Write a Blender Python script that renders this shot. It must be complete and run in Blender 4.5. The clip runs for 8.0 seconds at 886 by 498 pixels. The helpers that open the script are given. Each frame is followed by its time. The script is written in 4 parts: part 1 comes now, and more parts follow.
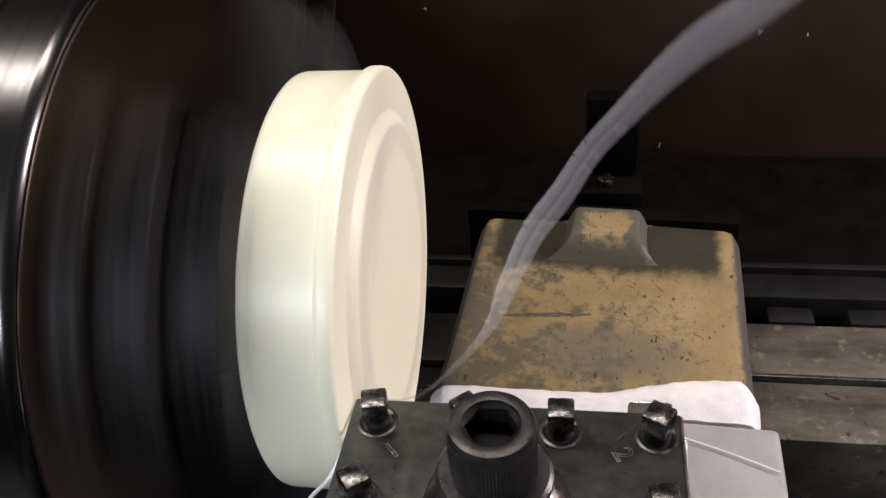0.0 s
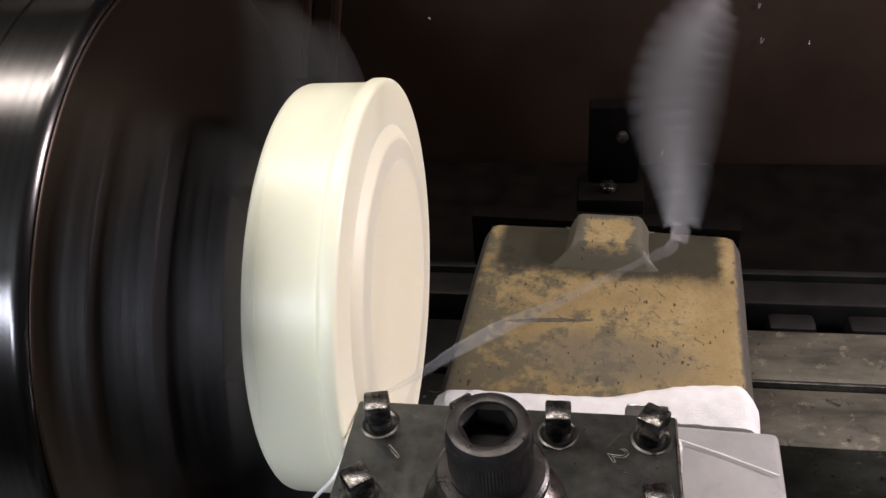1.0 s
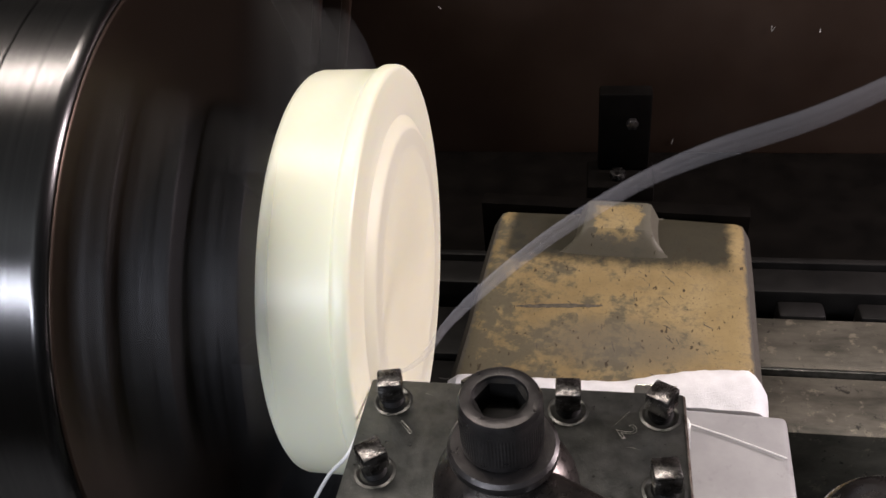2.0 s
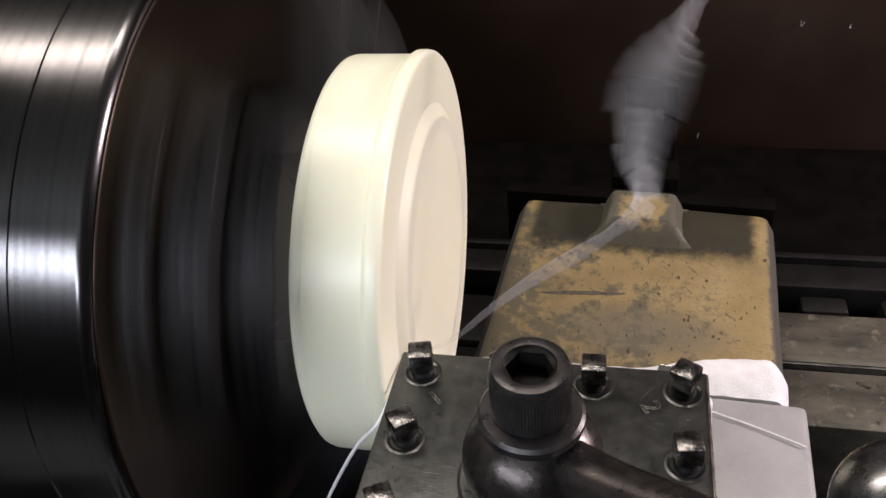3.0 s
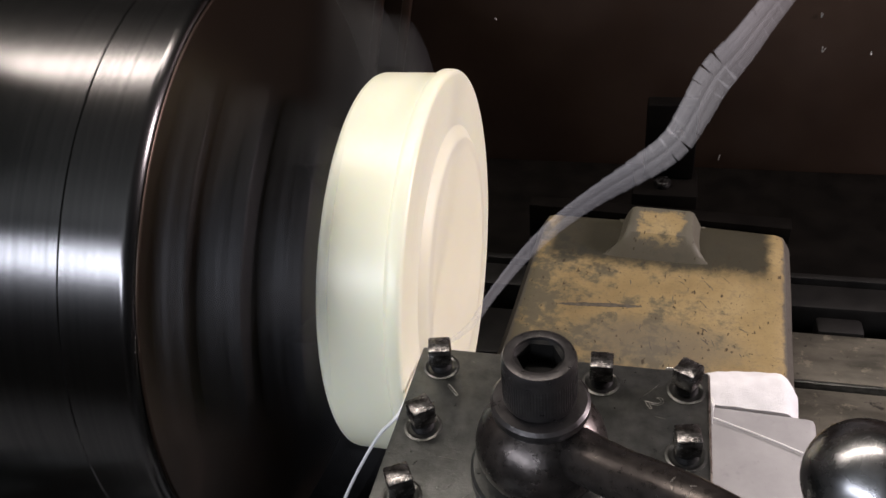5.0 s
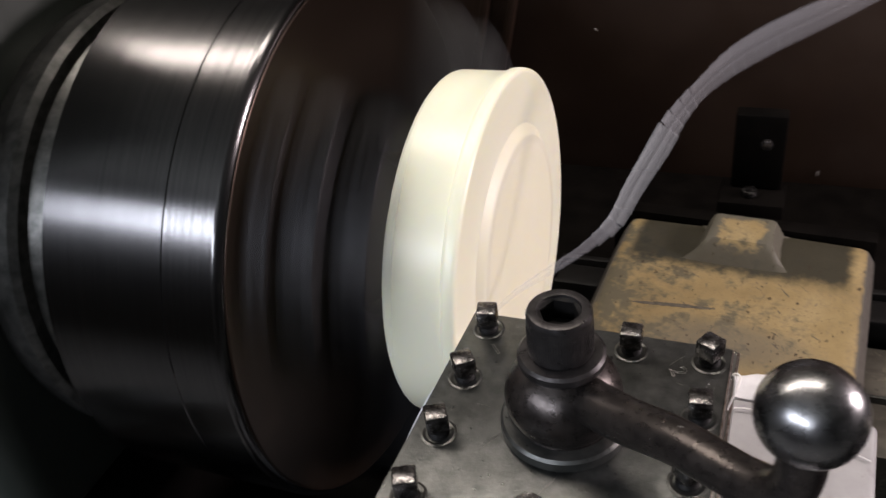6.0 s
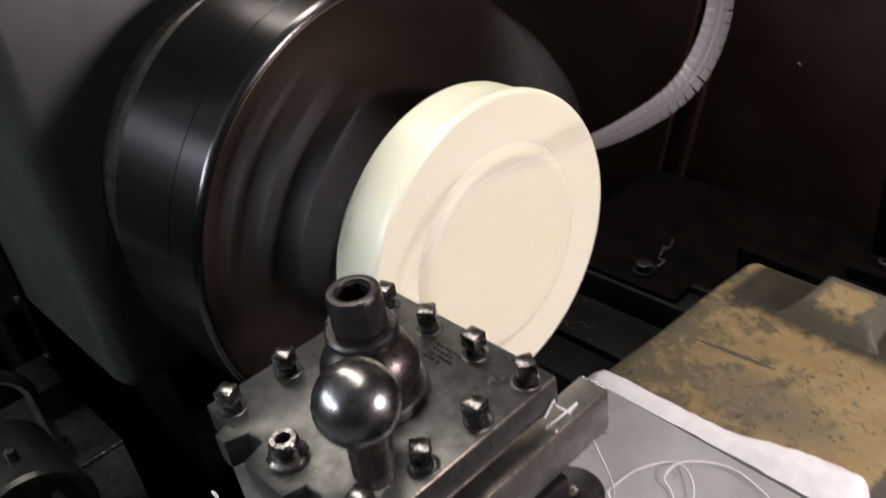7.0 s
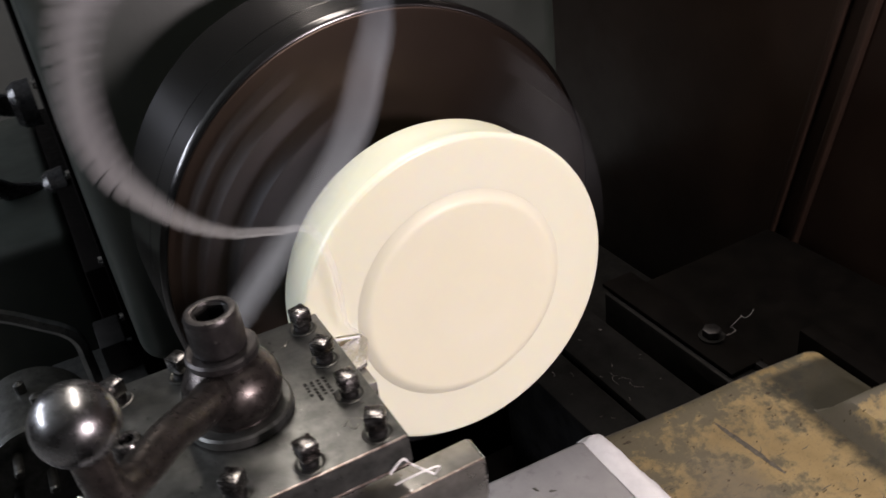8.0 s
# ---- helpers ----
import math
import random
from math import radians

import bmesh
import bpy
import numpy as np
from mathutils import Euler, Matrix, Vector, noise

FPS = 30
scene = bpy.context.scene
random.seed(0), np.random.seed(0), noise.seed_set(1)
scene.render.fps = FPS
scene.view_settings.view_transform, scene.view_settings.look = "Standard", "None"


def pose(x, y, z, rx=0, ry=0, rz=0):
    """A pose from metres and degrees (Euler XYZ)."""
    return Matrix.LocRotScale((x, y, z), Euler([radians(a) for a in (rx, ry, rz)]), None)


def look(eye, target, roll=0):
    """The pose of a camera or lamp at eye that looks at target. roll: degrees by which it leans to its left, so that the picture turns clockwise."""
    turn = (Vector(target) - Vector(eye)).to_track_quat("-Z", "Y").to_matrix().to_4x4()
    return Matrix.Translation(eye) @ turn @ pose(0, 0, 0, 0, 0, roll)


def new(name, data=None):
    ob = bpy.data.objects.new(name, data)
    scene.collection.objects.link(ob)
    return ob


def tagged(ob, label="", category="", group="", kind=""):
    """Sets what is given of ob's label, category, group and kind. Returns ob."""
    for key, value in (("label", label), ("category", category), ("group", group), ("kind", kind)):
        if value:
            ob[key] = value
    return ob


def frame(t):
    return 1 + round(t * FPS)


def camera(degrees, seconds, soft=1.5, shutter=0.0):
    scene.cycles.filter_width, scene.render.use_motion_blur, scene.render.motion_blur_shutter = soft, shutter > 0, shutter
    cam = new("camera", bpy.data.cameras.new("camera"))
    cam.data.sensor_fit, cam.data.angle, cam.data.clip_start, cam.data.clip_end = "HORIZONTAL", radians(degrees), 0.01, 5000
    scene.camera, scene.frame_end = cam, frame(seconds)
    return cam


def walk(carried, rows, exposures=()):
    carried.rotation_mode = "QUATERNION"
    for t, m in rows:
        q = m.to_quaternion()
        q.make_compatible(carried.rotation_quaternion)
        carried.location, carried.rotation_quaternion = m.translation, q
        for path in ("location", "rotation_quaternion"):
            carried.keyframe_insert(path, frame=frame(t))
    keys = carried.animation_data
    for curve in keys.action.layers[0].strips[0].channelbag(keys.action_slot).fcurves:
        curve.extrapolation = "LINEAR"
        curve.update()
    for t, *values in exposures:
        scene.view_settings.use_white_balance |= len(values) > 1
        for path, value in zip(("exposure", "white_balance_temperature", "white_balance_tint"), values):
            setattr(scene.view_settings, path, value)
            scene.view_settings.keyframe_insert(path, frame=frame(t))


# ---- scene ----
FEED = 0.00181          # cross feed, metres a second; the slide stands at its zero at 8 s
AXIS_Y, AXIS_Z = 0.1710, 1.0614   # the spindle's axis, along x

cam = camera(53.9, 8.0, shutter=0.5)
PATH = [
    (0, (0.0234, -0.1670, 1.3643), (-0.2860, 1.3784, 0.1331), -5.65),
    (0.5, (0.0239, -0.1704, 1.3676), (-0.2964, 1.3803, 0.1458), -5.93),
    (1, (0.0273, -0.1742, 1.3704), (-0.2972, 1.3776, 0.1511), -5.97),
    (1.5, (0.0283, -0.1764, 1.3701), (-0.3025, 1.3699, 0.1456), -6.34),
    (3, (0.0245, -0.1947, 1.3720), (-0.3644, 1.3243, 0.1304), -6.25),
    (3.5, (0.0262, -0.1987, 1.3722), (-0.3821, 1.3219, 0.1389), -6.31),
    (4, (0.0284, -0.2074, 1.3760), (-0.3928, 1.3120, 0.1455), -6.16),
    (5.5, (0.0399, -0.2335, 1.3845), (-0.4607, 1.2987, 0.2006), -6.45),
    (5.8, (0.0528, -0.2491, 1.3867), (-0.5384, 1.2640, 0.2201), -7.42),
    (6, (0.0746, -0.2573, 1.3898), (-0.6257, 1.2209, 0.2390), -8.32),
    (6.2, (0.1169, -0.2578, 1.3920), (-0.7159, 1.1616, 0.2555), -9.09),
    (6.5, (0.2208, -0.2378, 1.3936), (-0.8425, 1.0302, 0.2703), -8.88),
    (6.7, (0.2705, -0.2124, 1.3912), (-0.9019, 0.9519, 0.2643), -8.59),
    (7, (0.2898, -0.1778, 1.3995), (-1.0119, 0.8823, 0.3124), -9.33),
    (7.3, (0.2900, -0.1399, 1.3972), (-1.0954, 0.8203, 0.3208), -8.94),
    (7.5, (0.3093, -0.1089, 1.3907), (-1.1373, 0.7772, 0.3313), -8.51),
    (8, (0.3692, -0.0383, 1.3901), (-1.2049, 0.6638, 0.3755), -8.05),
]


def fed(p, t):
    return (p[0], p[1] + FEED * (t - 8), p[2])


walk(cam, [(t, look(fed(eye, t), fed(target, t), roll)) for t, eye, target, roll in PATH],
     exposures=[(0, 0.06, 6250, 24), (8, 0.06, 6250, 24)])

# ---- light ----
world = bpy.data.worlds.new("workshop")
scene.world = world
world.use_nodes = True
world.node_tree.nodes["Background"].inputs[0].default_value = (0.95, 0.9, 0.9, 1)
world.node_tree.nodes["Background"].inputs[1].default_value = 0.115


def lamp(name, place, target, size, size_y, watts, colour):
    data = bpy.data.lights.new(name, "AREA")
    data.shape, data.size, data.size_y, data.energy, data.color = "RECTANGLE", size, size_y, watts, colour
    ob = new(name, data)
    ob.matrix_world = look(place, target)
    return ob


# ceiling tubes of the workshop in front of the lathe and above it, and the lathe's own warm work lamp
lamp("ceiling_tube_front", (-1.2, -2.5, 2.5), (-0.1, 0.16, 1.07), 2.6, 0.42, 61, (0.89, 0.985, 1.0))
lamp("ceiling_tube_above", (-0.75, 0.45, 2.75), (-0.75, 0.3, 1.0), 2.4, 0.24, 32, (1.0, 0.94, 0.76))
lamp("work_lamp", (1.15, 0.50, 1.42), (-0.1, 0.16, 1.05), 0.16, 0.16, 15.5, (1.0, 0.90, 0.83))


# ---- materials ----
def links(mat):
    return mat.node_tree.nodes, mat.node_tree.links


def noise_node(nodes, ln, scale, detail=6.0, rough=0.6, stretch=None):
    tc = nodes.new("ShaderNodeTexCoord")
    mp = nodes.new("ShaderNodeMapping")
    ln.new(tc.outputs["Object"], mp.inputs[0])
    if stretch:
        mp.inputs["Scale"].default_value = stretch
    n = nodes.new("ShaderNodeTexNoise")
    n.inputs["Scale"].default_value, n.inputs["Detail"].default_value = scale, detail
    n.inputs["Roughness"].default_value = rough
    ln.new(mp.outputs[0], n.inputs["Vector"])
    return n


def ramp_node(nodes, ln, src, stops):
    r = nodes.new("ShaderNodeValToRGB")
    while len(r.color_ramp.elements) < len(stops):
        r.color_ramp.elements.new(0.5)
    for e, (p, c) in zip(r.color_ramp.elements, stops):
        e.position, e.color = p, (*c, 1) if len(c) == 3 else c
    ln.new(src, r.inputs[0])
    return r


def surface(name, a, b, rough=(0.4, 0.6), metal=0.0, scale=40.0, fine=400.0, bump=0.15, stretch=None, lo=0.35, hi=0.65, specular=0.5, depth=0.0006):
    """Two tones mixed by a coarse noise, roughness by a second one, fine relief."""
    mat = bpy.data.materials.new(name)
    mat.use_nodes = True
    nodes, ln = links(mat)
    bsdf = nodes["Principled BSDF"]
    n1 = noise_node(nodes, ln, scale, stretch=stretch)
    ln.new(ramp_node(nodes, ln, n1.outputs["Fac"], [(lo, a), (hi, b)]).outputs[0], bsdf.inputs["Base Color"])
    n2 = noise_node(nodes, ln, scale * 2.7, stretch=stretch)
    mr = nodes.new("ShaderNodeMapRange")
    mr.inputs["From Min"].default_value, mr.inputs["From Max"].default_value = 0.3, 0.7
    mr.inputs["To Min"].default_value, mr.inputs["To Max"].default_value = rough
    ln.new(n2.outputs["Fac"], mr.inputs["Value"])
    ln.new(mr.outputs[0], bsdf.inputs["Roughness"])
    n3 = noise_node(nodes, ln, fine, 4.0, stretch=stretch)
    bp = nodes.new("ShaderNodeBump")
    bp.inputs["Strength"].default_value, bp.inputs["Distance"].default_value = bump, depth
    ln.new(n3.outputs["Fac"], bp.inputs["Height"])
    ln.new(bp.outputs[0], bsdf.inputs["Normal"])
    bsdf.inputs["Metallic"].default_value = metal
    bsdf.inputs["Specular IOR Level"].default_value = specular
    return mat


blackened = surface("blackened_steel", (0.028, 0.0265, 0.027), (0.068, 0.063, 0.062), (0.25, 0.46), 0.75, 80, 800, 0.26)
# dark steel with the work lamp's warm reflection put into its colour
warm_sheen = surface("warm_sheen_steel", (0.042, 0.037, 0.035), (0.090, 0.078, 0.072), (0.22, 0.40), 0.85, 110, 800, 0.16)
plate_steel = surface("worn_plate_steel", (0.060, 0.063, 0.060), (0.112, 0.115, 0.109), (0.26, 0.44), 0.8, 110, 900, 0.22)
bolt_steel = surface("bolt_steel", (0.040, 0.036, 0.034), (0.36, 0.35, 0.345), (0.15, 0.32), 0.95, 170, 700, 0.25, lo=0.40, hi=0.72)
ground_steel = surface("ground_steel", (0.20, 0.20, 0.185), (0.34, 0.335, 0.31), (0.25, 0.4), 0.85, 50, 600, 0.12)
worn_edge = surface("worn_edge", (0.30, 0.22, 0.19), (0.62, 0.55, 0.52), (0.25, 0.4), 1.0, 220, 900, 0.1)
jaw_steel = surface("jaw_steel", (0.009, 0.009, 0.0095), (0.040, 0.040, 0.043), (0.38, 0.52), 0.6, 9, 500, 0.12, stretch=(22, 0.35, 0.35), specular=0.3)
bright_steel = surface("bright_steel", (0.5, 0.49, 0.47), (0.62, 0.61, 0.59), (0.2, 0.32), 1.0, 90, 900, 0.06)
ball_steel = surface("ball_steel", (0.20, 0.20, 0.205), (0.31, 0.31, 0.31), (0.20, 0.34), 1.0, 60, 800, 0.04)
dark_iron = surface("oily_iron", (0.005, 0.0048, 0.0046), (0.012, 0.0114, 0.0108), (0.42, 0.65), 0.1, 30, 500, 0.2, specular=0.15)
near_black_iron = surface("near_black_iron", (0.0020, 0.0017, 0.0015), (0.0042, 0.0035, 0.0030), (0.5, 0.75), 0.0, 30, 500, 0.2, specular=0.03)
way_iron = surface("worn_way_iron", (0.048, 0.045, 0.035), (0.135, 0.123, 0.098), (0.36, 0.62), 0.35, 26, 420, 0.4, stretch=(0.6, 1.6, 1), lo=0.34, hi=0.62)
ring_steel = surface("ring_steel", (0.055, 0.057, 0.054), (0.12, 0.12, 0.113), (0.28, 0.42), 0.85, 120, 800, 0.1)
green_paint = surface("old_green_paint", (0.020, 0.025, 0.021), (0.031, 0.038, 0.032), (0.35, 0.5), 0.0, 12, 260, 0.12)
grey_paint = surface("grey_slide_paint", (0.29, 0.288, 0.292), (0.38, 0.378, 0.38), (0.35, 0.55), 0.0, 18, 300, 0.08)
brown_guard = surface("brown_guard", (0.026, 0.015, 0.010), (0.042, 0.026, 0.018), (0.3, 0.45), 0.2, 6, 150, 0.06)
black_plastic = surface("black_knob", (0.012, 0.012, 0.013), (0.025, 0.025, 0.026), (0.2, 0.35), 0.0, 40, 300, 0.03)
cloth = surface("white_cloth", (0.72, 0.72, 0.74), (0.84, 0.84, 0.86), (0.85, 0.95), 0.0, 60, 900, 0.5, depth=0.0014)
nylon = surface("cream_nylon", (0.855, 0.855, 0.66), (0.885, 0.885, 0.71), (0.27, 0.38), 0.0, 20, 700, 0.05)
nylon_old = surface("cream_nylon_sawn", (0.87, 0.84, 0.625), (0.90, 0.87, 0.67), (0.38, 0.5), 0.0, 20, 700, 0.06)
for mat in (nylon, nylon_old):
    skin = mat.node_tree.nodes["Principled BSDF"]
    skin.inputs["Subsurface Weight"].default_value = 0.25
    skin.inputs["Subsurface Radius"].default_value = (0.012, 0.010, 0.006)
    skin.inputs["Subsurface Scale"].default_value = 1.0
strand = surface("white_strand", (0.8, 0.8, 0.8), (0.88, 0.88, 0.87), (0.4, 0.5), 0.0, 60, 600, 0.05)
dusty = surface("dusty_crumb", (0.14, 0.13, 0.12), (0.34, 0.33, 0.31), (0.6, 0.8), 0.0, 200, 900, 0.05)
room_paint = surface("room_paint", (0.09, 0.09, 0.085), (0.13, 0.13, 0.12), (0.7, 0.9), 0.0, 2, 40, 0.05)
ceiling_paint = surface("ceiling_paint", (0.45, 0.46, 0.42), (0.52, 0.53, 0.48), (0.7, 0.9), 0.0, 2, 40, 0.05)
concrete = surface("concrete", (0.16, 0.155, 0.15), (0.24, 0.235, 0.22), (0.7, 0.9), 0.0, 4, 80, 0.2)


def turned_metal():
    """Machined chuck rim: fine rings round the axis."""
    mat = surface("turned_steel", (0.076, 0.075, 0.076), (0.118, 0.116, 0.116), (0.19, 0.26), 1.0, 30, 600, 0.02, stretch=(14, 0.6, 0.6))
    bsdf = mat.node_tree.nodes["Principled BSDF"]
    nodes, ln = links(mat)
    tan = nodes.new("ShaderNodeTangent")
    tan.direction_type, tan.axis = "RADIAL", "X"
    ln.new(tan.outputs[0], bsdf.inputs["Tangent"])
    bsdf.inputs["Anisotropic"].default_value = 0.75
    bsdf.inputs["Anisotropic Rotation"].default_value = 0.25
    return mat


turned = turned_metal()


def specked(mat, scale, lo, hi, colour, amount):
    """Lays rubbed or rusty specks over a material's own colour."""
    nodes, ln = links(mat)
    bsdf = nodes["Principled BSDF"]
    under = bsdf.inputs["Base Color"].links[0].from_socket
    n = noise_node(nodes, ln, scale, 8, 0.72)
    fac = ramp_node(nodes, ln, n.outputs["Fac"], [(lo, (0, 0, 0)), (hi, (amount, amount, amount))])
    m = nodes.new("ShaderNodeMix")
    m.data_type = "RGBA"
    ln.new(fac.outputs[0], m.inputs[0])
    ln.new(under, m.inputs[6])
    m.inputs[7].default_value = (*colour, 1)
    ln.new(m.outputs[2], bsdf.inputs["Base Color"])


specked(way_iron, 55, 0.57, 0.64, (0.24, 0.21, 0.16), 0.8)
specked(way_iron, 90, 0.60, 0.66, (0.010, 0.009, 0.008), 0.9)
specked(grey_paint, 45, 0.58, 0.70, (0.20, 0.195, 0.19), 0.55)
specked(grey_paint, 300, 0.64, 0.70, (0.12, 0.11, 0.10), 0.5)
specked(green_paint, 160, 0.66, 0.70, (0.16, 0.16, 0.14), 0.5)
specked(plate_steel, 38, 0.54, 0.68, (0.115, 0.118, 0.105), 0.5)
specked(blackened, 240, 0.62, 0.70, (0.20, 0.19, 0.18), 0.5)


def film_plastic():
    """Thin film, more see-through towards its feathered edges."""
    mat = bpy.data.materials.new("chip_film")
    mat.use_nodes = True
    nodes, ln = links(mat)
    bsdf = nodes["Principled BSDF"]
    bsdf.inputs["Base Color"].default_value = (0.88, 0.88, 0.91, 1)
    bsdf.inputs["Roughness"].default_value = 0.45
    tc = nodes.new("ShaderNodeTexCoord")
    sep = nodes.new("ShaderNodeSeparateXYZ")
    ln.new(tc.outputs["Generated"], sep.inputs[0])
    thick = ramp_node(nodes, ln, sep.outputs["Y"], [(0.0, (0.07, 0.07, 0.07)), (0.12, (0.15, 0.15, 0.15)), (0.5, (0.16, 0.16, 0.16)), (0.80, (0.20, 0.20, 0.20)), (0.92, (0.24, 0.24, 0.24)), (1.0, (0.08, 0.08, 0.08))])
    streak = noise_node(nodes, ln, 330, 4, 0.6, stretch=(0.01, 1, 0.01))
    lines = ramp_node(nodes, ln, streak.outputs["Fac"], [(0.34, (0.62, 0.62, 0.62)), (0.66, (1.3, 1.3, 1.3))])
    m = nodes.new("ShaderNodeMath")
    m.operation = "MULTIPLY"
    ln.new(thick.outputs[0], m.inputs[0]), ln.new(lines.outputs[0], m.inputs[1])
    ln.new(m.outputs[0], bsdf.inputs["Alpha"])
    return mat


film_chip = film_plastic()


def cover_paint(name, housing=False):
    """Ochre paint with a darker greenish far end, bare grey edges, smudges and dark specks."""
    mat = bpy.data.materials.new(name)
    mat.use_nodes = True
    nodes, ln = links(mat)
    bsdf = nodes["Principled BSDF"]
    tc = nodes.new("ShaderNodeTexCoord")
    sep = nodes.new("ShaderNodeSeparateXYZ")
    ln.new(tc.outputs["Object"], sep.inputs[0])
    x, y = sep.outputs["X"], sep.outputs["Y"]

    def calc(op, a, b=0.0, c=0.0):
        m = nodes.new("ShaderNodeMath")
        m.operation = op
        for slot, value in zip(m.inputs, (a, b, c)):
            if isinstance(value, (int, float)):
                slot.default_value = value
            else:
                ln.new(value, slot)
        return m.outputs[0]

    def over(fac, under, colour):
        m = nodes.new("ShaderNodeMix")
        m.data_type = "RGBA"
        ln.new(fac, m.inputs[0]), ln.new(under, m.inputs[6])
        m.inputs[7].default_value = (*colour, 1)
        return m.outputs[2]

    def band(value, lo, hi):
        m = nodes.new("ShaderNodeMapRange")
        m.interpolation_type = "SMOOTHSTEP"
        m.inputs["From Min"].default_value, m.inputs["From Max"].default_value = lo, hi
        ln.new(value, m.inputs["Value"])
        return m.outputs[0]

    big = noise_node(nodes, ln, 22, 6, 0.6).outputs["Fac"]
    small = noise_node(nodes, ln, 75, 8, 0.68).outputs["Fac"]
    fine = noise_node(nodes, ln, 170, 6, 0.7).outputs["Fac"]
    speck = noise_node(nodes, ln, 260, 3, 0.5, stretch=(1, 0.45, 1)).outputs["Fac"]
    col = ramp_node(nodes, ln, big, [(0.30, (0.200, 0.146, 0.068)), (0.50, (0.272, 0.202, 0.094)), (0.68, (0.318, 0.243, 0.122))]).outputs[0]
    # fine grime in the paint
    col = over(calc("MULTIPLY", band(fine, 0.50, 0.68), 0.45), col, (0.16, 0.13, 0.085))
    # grey-green smudges, more of them towards the headstock side and the near end
    lean = calc("ADD", calc("MULTIPLY", x, -0.9), calc("MULTIPLY", y, -0.7))
    smudge = calc("ADD", calc("MULTIPLY_ADD", small, 0.6, calc("MULTIPLY", big, 0.4)), lean)
    col = over(calc("MULTIPLY", band(smudge, 0.505, 0.63), 0.88), col, (0.086, 0.080, 0.056))
    # fine worn-through flecks
    fleck = noise_node(nodes, ln, 420, 4, 0.7).outputs["Fac"]
    col = over(calc("MULTIPLY", band(fleck, 0.56, 0.66), 0.35), col, (0.075, 0.060, 0.036))
    # one big rubbed patch at the near end
    px, py = calc("MULTIPLY", calc("SUBTRACT", x, 0.012), 15.0), calc("MULTIPLY", calc("ADD", y, 0.066), 34.0)
    spot = calc("ADD", calc("ADD", calc("MULTIPLY", px, px), calc("MULTIPLY", py, py)), calc("MULTIPLY", small, 1.6))
    col = over(calc("SUBTRACT", 0.72, calc("MULTIPLY", band(spot, 0.7, 2.5), 0.72)), col, (0.125, 0.112, 0.086))
    wob = calc("ADD", calc("MULTIPLY", small, 0.030), calc("MULTIPLY", big, 0.024))
    ax = calc("ABSOLUTE", x)
    if housing:
        edge = calc("MAXIMUM", band(calc("ADD", ax, wob), 0.045, 0.050), calc("MAXIMUM", band(calc("ADD", y, wob), 0.116, 0.122), calc("SUBTRACT", 1.0, band(calc("ADD", y, wob), 0.082, 0.088))))
        col = over(calc("MULTIPLY", edge, 0.9), col, (0.082, 0.081, 0.068))
    else:
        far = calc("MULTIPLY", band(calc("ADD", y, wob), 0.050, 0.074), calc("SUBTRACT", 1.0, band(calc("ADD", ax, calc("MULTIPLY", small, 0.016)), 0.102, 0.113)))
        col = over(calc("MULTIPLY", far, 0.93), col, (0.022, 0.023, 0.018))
        col = over(band(calc("ADD", ax, calc("MULTIPLY", small, 0.010)), 0.114, 0.118), col, (0.088, 0.080, 0.067))
    col = over(calc("MULTIPLY", calc("SUBTRACT", 1.0, band(speck, 0.305, 0.34)), 0.9), col, (0.035, 0.024, 0.014))
    ln.new(col, bsdf.inputs["Base Color"])
    bsdf.inputs["Specular IOR Level"].default_value = 0.3
    ln.new(calc("MULTIPLY_ADD", small, 0.3, 0.36), bsdf.inputs["Roughness"])
    bp = nodes.new("ShaderNodeBump")
    bp.inputs["Strength"].default_value, bp.inputs["Distance"].default_value = 0.25, 0.0006
    ln.new(fine, bp.inputs["Height"])
    ln.new(bp.outputs[0], bsdf.inputs["Normal"])
    return mat


ochre = cover_paint("worn_ochre_paint")
ochre_top = cover_paint("worn_housing_paint", True)
scratch = surface("scratch_dark", (0.045, 0.038, 0.030), (0.10, 0.09, 0.07), (0.5, 0.7), 0.0, 200, 800, 0.2)


# ---- mesh helpers ----
def finish(name, bm, material, smooth=True, sharp=35):
    bmesh.ops.recalc_face_normals(bm, faces=bm.faces)
    me = bpy.data.meshes.new(name)
    for f in bm.faces:
        f.smooth = smooth
    if smooth:
        for e in bm.edges:
            if len(e.link_faces) == 2 and e.calc_face_angle(0) > radians(sharp):
                e.smooth = False
    bm.to_mesh(me)
    bm.free()
    me.materials.append(material)
    return me


def thing(name, bm, material, label, category, group="", kind="", smooth=True):
    return tagged(new(name, finish(name, bm, material, smooth)), label, category, group, kind)


def empty(name, label, category, m=Matrix(), group=""):
    ob = new(name)
    ob.empty_display_size = 0.02
    ob.matrix_basis = m
    return tagged(ob, label, category, group)


def part(name, bm, material, parent, label="", m=None, smooth=True):
    ob = new(name, finish(name, bm, material, smooth))
    ob.parent = parent
    if m is not None:
        ob.matrix_basis = m
    return tagged(ob, label)


def box(x0, x1, y0, y1, z0, z1, bevel=0.0, seg=2, bm=None):
    bm2 = bmesh.new()
    bmesh.ops.create_cube(bm2, size=1.0)
    for v in bm2.verts:
        v.co = Vector((x0 + (v.co.x + 0.5) * (x1 - x0), y0 + (v.co.y + 0.5) * (y1 - y0), z0 + (v.co.z + 0.5) * (z1 - z0)))
    if bevel:
        bmesh.ops.bevel(bm2, geom=bm2.edges[:], offset=bevel, segments=seg, profile=0.5, affect="EDGES")
    return merge(bm, bm2)


